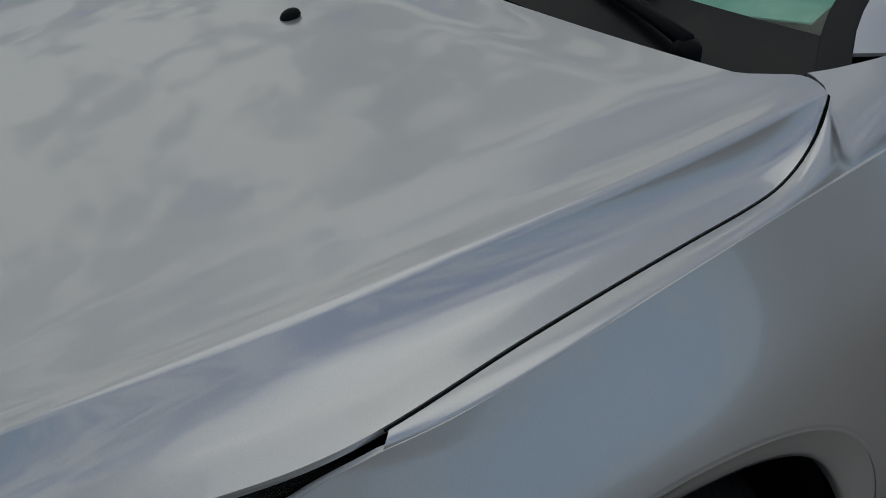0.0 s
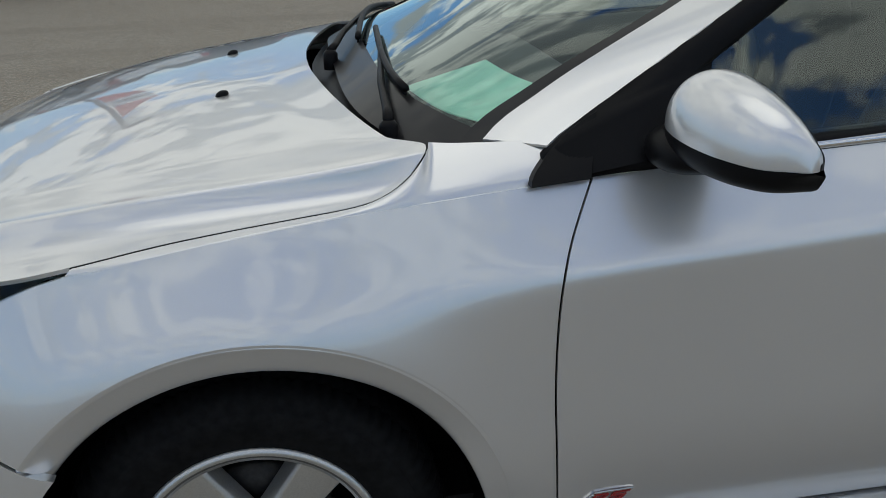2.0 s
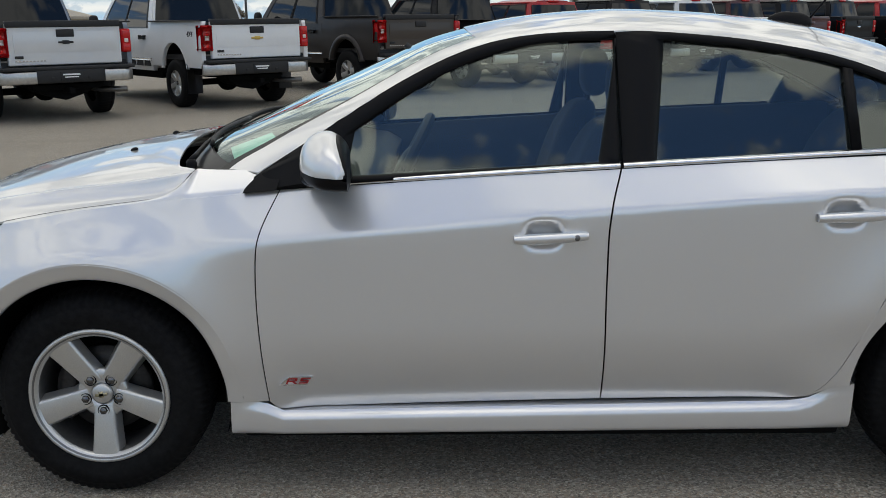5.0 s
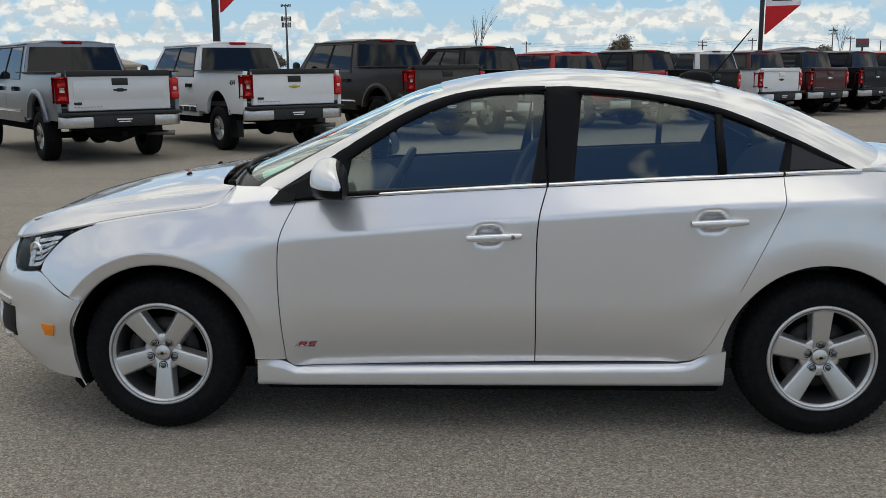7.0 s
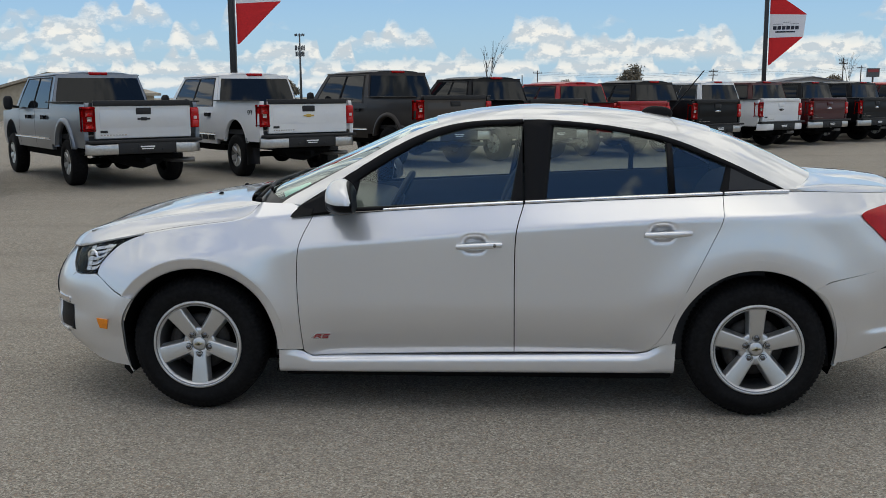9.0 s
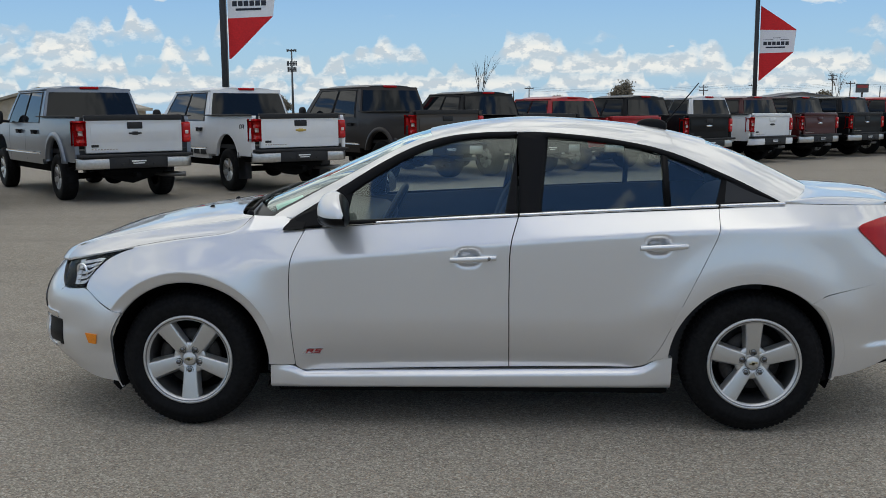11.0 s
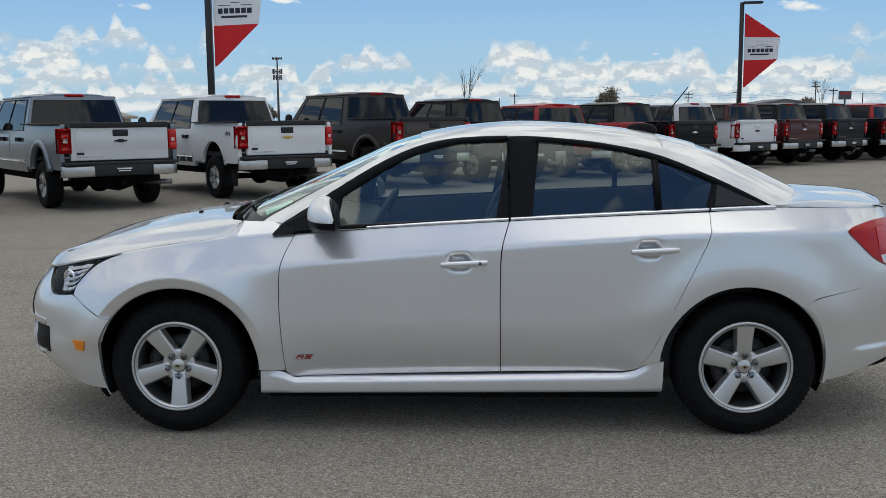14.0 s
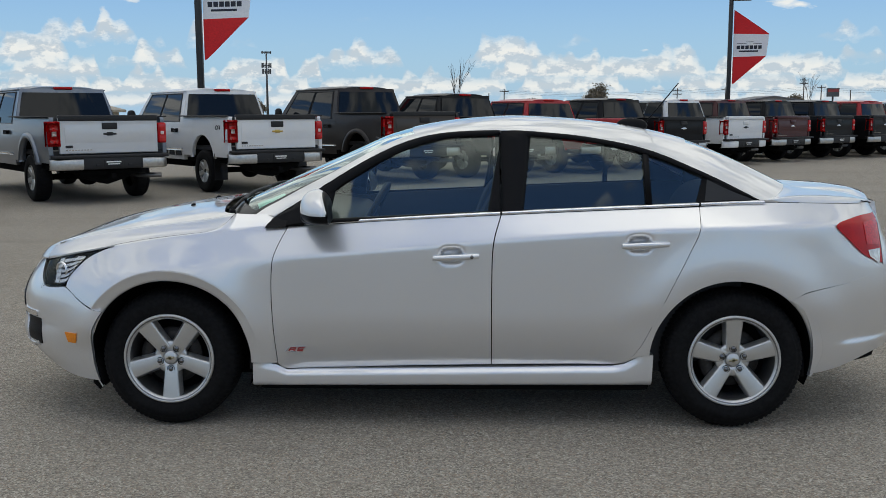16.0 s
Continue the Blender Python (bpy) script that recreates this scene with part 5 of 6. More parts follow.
sheet(bm, mirrored(shell_grid(S_ROOF + 0.01, S_BACK - 0.01, lambda s: 0.03, one, 30, 10, -1, 0.03)))
part("headlining", bm, mat("headlining", (0.16, 0.155, 0.145), 0.95, grain=0.1), car, "pale headlining")
# floor pan drawn wide, low and near black to deepen the shade below
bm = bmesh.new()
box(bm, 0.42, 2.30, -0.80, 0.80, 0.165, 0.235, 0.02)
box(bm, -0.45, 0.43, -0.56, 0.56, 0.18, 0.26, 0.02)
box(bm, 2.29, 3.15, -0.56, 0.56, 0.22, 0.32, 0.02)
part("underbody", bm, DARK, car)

# green price sheet lying on the dashboard
bm = bmesh.new()
a, b, q, e = Vector((0.335, -0.355, 1.032)), Vector((0.488, -0.41, 1.088)), Vector((0.590, -0.640, 1.070)), Vector((0.425, -0.672, 1.030))
G = [[a.lerp(b, i / 8).lerp(e.lerp(q, i / 8), j / 8) - Vector((0, 0, 0.012 * math.sin(math.pi * j / 8))) for i in range(9)] for j in range(9)]
sheet(bm, G)
sheet(bm, [[p - Vector((0, 0, 0.0015)) for p in row] for row in G])
tagged(part("paper_sheet", bm, PAPER, None), "pale green paper sheet lying under the windscreen", "paper")

# ---- pickup trucks of the far row: built facing +y, tail bumper at y = 0 ----
ROW_YAW = 40.0
TRUCK_GLASS = mat("truck_glass", (0.006, 0.009, 0.012), 0.02, spec=0.32)
TRUCK_BLACK = mat("truck_plastic", (0.012, 0.012, 0.013), 0.6, grain=0.3, gscale=80)
BUMPER_STEEL = mat("bumper_steel", (0.55, 0.54, 0.52), 0.30, 0.9, grain=0.1, gscale=20)
RED_BRIGHT = mat("red_ribbed_lens", (0.54, 0.010, 0.009), 0.22, coat=0.3, grain=0.3, gscale=45)
LENS_PALE = mat("pale_lens", (0.70, 0.55, 0.50), 0.2, coat=0.8)


def paint(name, c, metal=0.3):
    return mat(name, c, 0.30, metal, 0.3 if max(c) > 0.05 else 0.12, spec=0.35 if max(c) > 0.05 else 0.12, grain=0.05, gscale=400, dirt=0.10 if max(c) > 0.3 else 0.015)


def truck_wheel(parent, x, y, r, chrome, out):
    rim = r * 0.54
    w = new("wheel")
    w.parent = parent
    w.matrix_basis = pose(x, y, r, 0, 0, -90 if out < 0 else 90)
    put = lambda a, b, h: Vector((a, h, b))
    hw = 0.135
    bm = bmesh.new()
    grooved_tyre(bm, rim, r, hw, 44, 0.012)
    part("tyre", bm, RUBBER, w)
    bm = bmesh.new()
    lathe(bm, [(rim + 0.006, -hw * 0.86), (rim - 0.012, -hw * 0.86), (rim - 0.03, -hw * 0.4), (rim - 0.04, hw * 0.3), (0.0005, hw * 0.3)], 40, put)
    part("rim", bm, ALLOY_SHADED, w)
    part("spokes", spoke_mesh(rim, hw, 6, 0.075, 0.085, 0.3), chrome, w)


def pickup(m, paint_m, label, tall=1.03, lift=0.0, chrome_bumper=True, tail_black=True, emblem=None, flare=False, cab_len=1.75, bed=1.95, gate_m=None, extras=()):
    tk = thing("pickup_truck", label, "pickup truck", "row of pickup trucks", m=m)
    gate_m = gate_m or paint_m
    L_bed = 0.16 + bed
    rear_ax = 0.16 + bed * 0.55
    y_cab, y_fr = L_bed + 0.03, L_bed + 0.03 + cab_len + 0.25
    y_nose = y_fr + 1.35
    front_ax = y_nose - 0.92
    zt = 1.36 * tall + lift          # bed rail
    zb = 0.63 * tall + lift
    hw = 1.0
    r_t = 0.40 * tall
    well = 0.145 + lift          # rise of the wheel opening over the axle
    # bed sides with wheel openings
    for sg in SIDES:
        bm = bmesh.new()
        ys = sorted([0.17, 0.20, 0.26, L_bed, rear_ax - 0.5001, rear_ax + 0.5001] + [rear_ax - 0.5 * math.cos(math.pi * k / 24) for k in range(25)])
        low = lambda a: r_t + well + math.sqrt(max(0.0, 0.25 - (a - rear_ax) ** 2)) if abs(a - rear_ax) <= 0.5 else zb + 0.10 * sm(0.26, 0.17, a)
        skin = lambda z: hw - 0.030 * abs((z - 1.0) / 0.4) ** 2.2
        sheet(bm, [[Vector((sg * skin(max(zb, low(a)) + (zt - max(zb, low(a))) * j / 12), a, max(zb, low(a)) + (zt - max(zb, low(a))) * j / 12)) for a in ys] for j in range(13)], (-sg * 0.07, 0, 0))
        b_side = part("bed_side", bm, paint_m, tk)
        bm = bmesh.new()
        box(bm, sg * hw - 0.05, sg * hw + 0.035, 0.2, L_bed - 0.02, zt, zt + 0.022, 0.008)
        part("rail_cap", bm, TRUCK_BLACK, b_side)
        bm = bmesh.new()
        wd = 0.055 if flare else 0.012
        rin, rout = 0.495, (0.60 if flare else 0.545)
        G = []
        for k in range(25):
            a = radians(184 - 188 * k / 24)
            c, s = math.cos(a), math.sin(a)
            G.append([Vector((sg * (hw - 0.02 + o), rear_ax + rr * c, max(zb - 0.03, r_t + well + rr * s))) for rr, o in ((rin, -0.03), (rin, wd), (rin + 0.03, wd + 0.006), (rout - 0.02, wd), (rout, -0.02))])
        sheet(bm, G)
        part("arch_flare", bm, paint_m, b_side)
        # tail lamps wrap round the corner
        bm = bmesh.new()
        box(bm, sg * 0.845, sg * 0.992, 0.122, 0.275, zt - 0.445, zt - 0.095, 0.03, 3)
        lamp = part("tail_lamp", bm, RED_LENS, tk, "red tail lamp")
        bm = bmesh.new()
        box(bm, sg * 0.885, sg * 0.945, 0.112, 0.14, zt - 0.300, zt - 0.240, 0.008)
        part("reverse_lens", bm, LENS_PALE, lamp, "pale reversing lens")
        bm = bmesh.new()
        box(bm, sg * 0.862, sg * 0.972, 0.116, 0.14, zt - 0.222, zt - 0.115, 0.008)
        part("brake_lens", bm, RED_BRIGHT, lamp, "bright red upper lens")
        bm = bmesh.new()
        box(bm, sg * 0.862, sg * 0.972, 0.116, 0.14, zt - 0.425, zt - 0.318, 0.008)
        part("turn_lens", bm, RED_BRIGHT, lamp, "bright red lower lens")
        bm = bmesh.new()      # wheel well
        g = [[Vector((sg * (0.93 - 0.5 * j), rear_ax + 0.51 * math.cos(radians(180 * k / 14)), r_t + well + 0.51 * math.sin(radians(180 * k / 14)))) for k in range(15)] for j in range(2)]
        sheet(bm, g)
        part("wheel_well", bm, DARK, b_side)
    # bed front wall and floor
    bm = bmesh.new()
    box(bm, -0.92, 0.92, 0.2, L_bed, zb + 0.12, zb + 0.2)
    box(bm, -0.93, 0.93, L_bed - 0.05, L_bed, zb, zt - 0.02)
    part("bed_floor", bm, TRUCK_BLACK, tk, smooth=False)
    # tailgate
    bm = bmesh.new()
    box(bm, -0.83, 0.83, 0.13, 0.21, zt - 0.60, zt + 0.005, 0.015)
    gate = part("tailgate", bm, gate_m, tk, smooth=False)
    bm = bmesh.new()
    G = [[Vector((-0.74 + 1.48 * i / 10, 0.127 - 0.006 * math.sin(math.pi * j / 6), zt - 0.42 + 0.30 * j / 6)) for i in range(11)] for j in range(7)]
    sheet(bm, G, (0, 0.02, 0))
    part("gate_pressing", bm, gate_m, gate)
    bm = bmesh.new()
    box(bm, -0.83, 0.83, 0.110, 0.22, zt - 0.060, zt + 0.035, 0.012)
    part("gate_cap", bm, TRUCK_BLACK if tail_black else gate_m, gate)
    bm = bmesh.new()
    box(bm, -0.13, 0.13, 0.108, 0.14, zt - 0.20, zt - 0.09, 0.012)
    part("gate_handle", bm, TRUCK_BLACK if tail_black else gate_m, gate, "black handle bezel")
    if emblem:
        bm = bmesh.new()
        box(bm, -0.11, 0.11, 0.108, 0.125, zt - 0.292, zt - 0.262, 0.006, m=None)
        box(bm, -0.05, 0.05, 0.107, 0.125, zt - 0.305, zt - 0.248, 0.006)
        part("emblem", bm, emblem, gate, "plain bar emblem")
    bm = bmesh.new()
    box(bm, -0.74, -0.62, 0.116, 0.13, zt - 0.50, zt - 0.46, 0.004)
    part("gate_badge", bm, TRUCK_BLACK, gate)
    bm = bmesh.new()
    for k in range(9):
        box(bm, -0.74 + 0.05 * k, -0.71 + 0.05 * k, 0.122, 0.131, zt - 0.545, zt - 0.53)
    part("gate_letter_bar", bm, CHROME, gate, smooth=False)
    # bumper
    bp = new("rear_bumper")
    bp.parent = tk
    cm = BUMPER_STEEL if chrome_bumper else paint_m
    for sg in SIDES:
        bm = bmesh.new()
        g = []
        for k in range(9):
            u = k / 8
            x = 0.50 + 0.49 * u
            g.append([Vector((sg * x, 0.0 + 0.17 * u ** 5 + dy, zb - 0.03 + dz)) for dy, dz in ((0.08, -0.085), (0.012, -0.078), (0.0, -0.068), (-0.004, -0.055), (-0.010, 0.02), (-0.004, 0.080), (0.0, 0.090), (0.012, 0.097), (0.10, 0.10))])
        sheet(bm, g, (0, 0.04, 0))
        part("bumper_end", bm, cm, bp, "bright bumper end")
    bm = bmesh.new()
    box(bm, -0.51, 0.51, 0.005, 0.16, zb - 0.11, zb + 0.10, 0.02)
    box(bm, -0.97, 0.97, -0.004, 0.24, zb + 0.080, zb + 0.130, 0.012)
    for sx in (-0.27, 0.27):
        box(bm, sx - 0.025, sx + 0.025, -0.004, 0.02, zb - 0.06, zb - 0.02, 0.006)
    part("bumper_step", bm, TRUCK_BLACK, bp, "black step pad")
    bm = bmesh.new()
    box(bm, -0.16, 0.16, -0.005, 0.015, zb - 0.075, zb + 0.055, 0.006)
    pl = part("plate_board", bm, TRUCK_BLACK, bp)
    for k, (w0, z0) in enumerate(((0.125, 0.012), (0.10, -0.022))):
        bm = bmesh.new()
        box(bm, -w0, w0, -0.008, 0.0, zb + z0 - 0.011, zb + z0 + 0.011 - 0.006 * k)
        part("plate_bar", bm, WHITE, pl, smooth=False)
    # hitch, axle, tank, exhaust
    bm = bmesh.new()
    box(bm, -0.04, 0.04, 0.02, 0.35, zb - 0.27, zb - 0.19, 0.01)
    box(bm, -0.5, 0.5, 0.25, 0.33, zb - 0.22, zb - 0.14, 0.01)
    tube(bm, [(-0.85, rear_ax, r_t), (0.85, rear_ax, r_t)], 0.055, 8)
    blob(bm, (0, rear_ax, r_t), (0.17, 0.2, 0.17), 2.2, 14, 8)
    for sg in SIDES:
        box(bm, sg * 0.45, sg * 0.55, 0.3, y_nose - 0.4, 0.50 * tall, 0.62 * tall)
    box(bm, -0.8, 0.8, y_cab, y_nose - 0.3, 0.44 * tall, 0.60 * tall)
    box(bm, -0.88, 0.88, 0.34, y_nose - 0.2, 0.56 * tall, 0.62 * tall)
    prism(bm, [(-0.62, 0.62), (0.62, 0.62), (0.35, 0.40), (0.0, 0.30), (-0.35, 0.40)], 0.35, 0.8, lambda a, b, h: Vector((a, h, b * tall)))
    part("chassis", bm, DARK, tk, smooth=False)
    bm = bmesh.new()
    tube(bm, [(0.60, 1.2, 0.42 * tall), (0.62, 0.6, 0.42 * tall), (0.80, 0.40, 0.42 * tall), (0.96, 0.36, 0.42 * tall)], 0.045, 10)
    part("exhaust", bm, STEEL, tk)
    # cab lower body and bonnet
    zs = 1.23 * tall + lift          # window sill
    for sg in SIDES:
        bm = bmesh.new()
        ys = sorted([y_cab, y_cab + 0.4, y_cab + 0.9, y_fr - 0.3, y_nose - 0.12, y_nose - 0.02, front_ax - 0.5001, front_ax + 0.5001] + [front_ax - 0.5 * math.cos(math.pi * k / 24) for k in range(25)])
        ys = [a for a in ys if a <= y_nose]
        low = lambda a: max(zb - 0.10, r_t + well + math.sqrt(max(0.0, 0.25 - (a - front_ax) ** 2))) if abs(a - front_ax) <= 0.5 else zb - 0.10
        high = lambda a: zs + 0.02 - 0.06 * sm(y_fr - 0.15, y_nose - 0.1, a)
        skin = lambda a, z: hw - 0.02 - 0.035 * abs((z - 0.95 * tall) / 0.4) ** 2.2 - 0.10 * sm(y_nose - 0.3, y_nose + 0.05, a) ** 2
        sheet(bm, [[Vector((sg * skin(a, low(a) + (high(a) - low(a)) * j / 12), a, low(a) + (high(a) - low(a)) * j / 12)) for a in ys] for j in range(13)], (-sg * 0.09, 0, 0))
        side = part("cab_side", bm, paint_m, tk)
        for ys in (y_cab + cab_len * 0.46, y_cab + cab_len * 0.98):
            bm = bmesh.new()
            sheet(bm, [[Vector((sg * (hw - 0.018 - 0.035 * abs((z - 0.95 * tall) / 0.4) ** 2.2), ys + e, z)) for e in (0, 0.012)] for z in [zb - 0.05 + (zs - zb + 0.05) * k / 8 for k in range(9)]])
            part("door_seam", bm, DARK, side)
        for ys in (y_cab + cab_len * 0.10, y_cab + cab_len * 0.58):
            bm = bmesh.new()
            box(bm, sg * (hw - 0.03), sg * (hw + 0.02), ys, ys + 0.2, zs - 0.16, zs - 0.11, 0.012)
            part("door_handle", bm, TRUCK_BLACK, side)
        bm = bmesh.new()
        box(bm, sg * 0.98, sg * 1.0, y_cab - 0.0, y_fr, zb + 0.08, zb + 0.12, 0.004)
        part("door_moulding", bm, CHROME if chrome_bumper else TRUCK_BLACK, side)
    bm = bmesh.new()
    G = [[Vector((-0.88 + 1.76 * i / 12, y_fr - 0.2 + (y_nose - y_fr + 0.2) * j / 8, zs - 0.02 + 0.06 * (1 - (i / 6 - 1) ** 2) - 0.10 * (j / 8) ** 3)) for i in range(13)] for j in range(9)]
    sheet(bm, G, (0, 0, -0.1))
    box(bm, -0.9, 0.9, y_nose - 0.1, y_nose - 0.01, 0.55 * tall, zs - 0.12, 0.03)
    box(bm, -0.9, 0.9, y_cab, y_cab + 0.06, zb - 0.1, zs + 0.02)
    part("bonnet", bm, paint_m, tk)
    # greenhouse: four stations back to front, sill width to roof width
    zr = 1.925 * tall + lift
    xw, xr = 0.915, 0.755
    yb0, yb1 = y_cab + 0.02, y_cab + 0.20
    yf0, yf1 = y_fr + 0.22, y_fr - 0.42
    gh = new("cab_top")
    gh.parent = tk

    def P(u, v, sg):
        """Side of the greenhouse: u back to front, v sill to roof."""
        ya = yb0 + (yf0 - yb0) * u
        yt = yb1 + (yf1 - yb1) * u
        return Vector((sg * (xw + (xr - xw) * v ** 1.25), ya + (yt - ya) * v, zs + (zr - 0.06 - zs) * v))

    for sg in SIDES:
        bm = bmesh.new()
        sheet(bm, [[P(i / 10, j / 8, sg) for i in range(11)] for j in range(9)], (0, 0, -0.01))
        part("pillar_panel", bm, paint_m, gh)
        for a, b in ((0.10, 0.46), (0.51, 0.90)):
            bm = bmesh.new()
            g = [[P(a + (b - a) * i / 6 , v, sg) + Vector((sg * 0.006, 0, 0)) for i in range(7)] for v in (0.05, 0.3, 0.55, 0.8, 0.88)]
            sheet(bm, g, (-sg * 0.01, 0, 0))
            part("side_window", bm, TRUCK_GLASS, gh, "dark side window")
    for sg in SIDES:
        bm = bmesh.new()      # drip rail along the roof edge
        tube(bm, [P(u, 0.97, sg) + Vector((sg * 0.012, 0, 0)) for u in (0.0, 0.25, 0.5, 0.75, 1.0)], 0.014, 6)
        part("drip_rail", bm, paint_m, gh)
        bm = bmesh.new()      # rubber round the door glass
        for a, b in ((0.085, 0.475), (0.495, 0.915)):
            ring_ = [P(a + (b - a) * u, v, sg) for u, v in ((0, 0.03), (0.5, 0.03), (1, 0.03), (1, 0.5), (1, 0.90), (0.5, 0.90), (0, 0.90), (0, 0.5), (0, 0.03))]
            tube(bm, [p + Vector((sg * 0.004, 0, 0)) for p in ring_], 0.013, 5)
        part("window_rubber", bm, TRUCK_BLACK, gh, smooth=False)
    bm = bmesh.new()
    G = []
    for j in range(9):
        v = j / 8
        row = []
        for i in range(13):
            q = -1 + i / 6
            x = q * (xr - 0.0)
            y = yb1 + (yf1 - yb1) * v
            e = min(1.0, abs(q) ** 4 * 0.8 + abs(2 * v - 1) ** 6 * 0.35 + (abs(q) * abs(2 * v - 1)) ** 8)
            row.append(Vector((x, y, zr - 0.075 * e)))
        G.append(row)
    sheet(bm, G, (0, 0, -0.03))
    part("cab_roof", bm, paint_m, gh)
    bm = bmesh.new()
    sheet(bm, [[Vector((q * (xw + (xr - xw) * v ** 1.25), yb0 + (yb1 - yb0) * v + 0.03 * (q * q) - 0.03, zs - 0.06 + (zr - zs) * v)) for q in (-1, -0.75, -0.4, 0, 0.4, 0.75, 1)] for v in (0, 0.25, 0.5, 0.75, 1)])
    sheet(bm, [[Vector((q * (xw + (xr - xw) * v ** 1.25), yf0 + (yf1 - yf0) * v, zs + (zr - 0.06 - zs) * v)) for q in (-1, -0.5, 0, 0.5, 1)] for v in (0, 0.5, 1)])
    part("back_panel", bm, paint_m, gh)
    bm = bmesh.new()
    sheet(bm, [[Vector((q * 0.945 * (xw + (xr - xw) * v ** 1.25), yb0 + (yb1 - yb0) * v + 0.03 * (q * q) * 0.8 - 0.042, zs - 0.06 + (zr - zs) * v)) for q in (-1, -0.75, -0.4, 0, 0.4, 0.75, 1)] for v in (0.09, 0.3, 0.5, 0.7, 0.90)], (0, 0.01, 0))
    part("rear_window", bm, TRUCK_GLASS, gh, "dark rear window reflecting cloud")
    bm = bmesh.new()
    box(bm, -0.17, 0.17, yb1 - 0.055, yb1 + 0.06, zr - 0.075, zr - 0.025, 0.012)
    part("brake_light", bm, RED_LENS, gh, "red high brake light")
    for sg in SIDES:
        bm = bmesh.new()
        blob(bm, (sg * 1.14, y_fr - 0.18, zs + 0.13), (0.09, 0.05, 0.14), 3.0, 16, 10)
        tube(bm, [(sg * 0.95, y_fr - 0.16, zs + 0.04), (sg * 1.15, y_fr - 0.17, zs + 0.08)], 0.025, 8)
        part("door_mirror", bm, TRUCK_BLACK, tk, "black towing mirror")
        for ax in (rear_ax, front_ax):
            truck_wheel(tk, sg * 0.86, ax, r_t, ALLOY, sg)
        if "off_road" in extras:
            bm = bmesh.new()      # flaps behind the wheels
            box(bm, sg * 0.74, sg * 0.99, rear_ax - 0.53, rear_ax - 0.505, 0.26, zb + 0.06, 0.006)
            part("mud_flap", bm, TRUCK_BLACK, tk, "black mud flap")
            for k in range(5):
                bm = bmesh.new()
                y0 = y_cab + 0.08 + 0.34 * k
                prism(bm, [(y0, zb - 0.02), (y0 + 0.29, zb - 0.02), (y0 + 0.25, zb + 0.10), (y0 + 0.02, zb + 0.10)], -0.01, 0.006, lambda a, b, h: Vector((sg * (hw - 0.032 + h), a, b)))
                part("rocker_stripe", bm, TRUCK_BLACK, tk, smooth=False)
            cu = bpy.data.curves.new("drive_mark", "FONT")
            cu.body, cu.size, cu.extrude, cu.align_x, cu.shear = "4X4", 0.13, 0.004, "CENTER", 0.25
            tmp = new("drive_mark", cu)
            me = bpy.data.meshes.new_from_object(tmp.evaluated_get(bpy.context.evaluated_depsgraph_get()))
            bpy.data.objects.remove(tmp)
            me.materials.clear()
            me.materials.append(TRUCK_BLACK)
            shared("drive_mark", me, tk, Matrix.Translation((sg * 0.992, 0.60, zt - 0.25)) @ Matrix.Rotation(radians(90 * sg), 4, "Z") @ Matrix.Rotation(radians(90), 4, "X"))
    return tk


# middle of each tail along the parking row, which runs away to the far side
ROW_TAILS = ((-7.21, 8.75), (-4.58, 10.75), (-2.15, 12.76), (0.51, 15.2), (2.75, 16.9), (4.95, 18.7), (7.1, 20.4), (9.25, 22.3), (11.15, 24.1), (13.15, 25.8), (15.2, 27.2), (17.4, 28.7), (19.6, 30.2), (21.8, 31.7))


def row_pose(n):
    x, y = ROW_TAILS[n + 1]
    return pose(x, y, 0, 0, 0, ROW_YAW)


# darker tone of the silver, standing for the truck's body in shade
P_SILVER_SHADED = paint("truck_silver_shaded", (0.215, 0.24, 0.275), 0.65)
P_WHITE = paint("truck_white", (0.80, 0.80, 0.79), 0.0)
P_GREY = paint("truck_grey", (0.045, 0.040, 0.038), 0.5)
P_BLACK = paint("truck_black", (0.006, 0.006, 0.007), 0.0)
P_RED = paint("truck_red", (0.40, 0.015, 0.02), 0.3)
P_MAROON = paint("truck_maroon", (0.060, 0.006, 0.008), 0.2)
P_BROWN = paint("truck_brown", (0.075, 0.060, 0.050), 0.5)
pickup(row_pose(-1), P_BLACK, "black pickup truck at the end of the row", emblem=CHROME)
# the gate's paler colour stands for sunlight on the same silver paint
pickup(row_pose(0), P_SILVER_SHADED, "silver pickup truck with tailgate coloured paler as if sunlit and bright bumper", lift=0.045, cab_len=2.35, bed=2.15, emblem=TRUCK_BLACK, flare=True, gate_m=mat("silver_sunlit", (0.66, 0.66, 0.66), 0.34, 0.25, 1.0, grain=0.04, dirt=0.1))
pickup(row_pose(1), P_WHITE, "white pickup truck with gold emblem and bright bumper", lift=0.045, cab_len=2.2, bed=2.05, emblem=GOLD, extras=("off_road",))
pickup(row_pose(2), P_GREY, "dark grey pickup truck with flared arches", tall=1.10, cab_len=2.2, flare=True, gate_m=P_BROWN)
pickup(row_pose(3), P_BLACK, "black crew-cab pickup truck with brown-grey tailgate", gate_m=P_BROWN)
pickup(row_pose(4), P_RED, "bright red pickup truck", tall=0.97, tail_black=False)
pickup(row_pose(5), P_BLACK, "black pickup truck with bright emblem", tall=0.99, emblem=CHROME)
pickup(row_pose(6), P_WHITE, "white pickup truck with white bumper", tall=0.99, chrome_bumper=False, tail_black=False, emblem=TRUCK_BLACK)
pickup(row_pose(7), P_MAROON, "dark maroon pickup truck", tall=0.99, tail_black=False, emblem=CHROME)
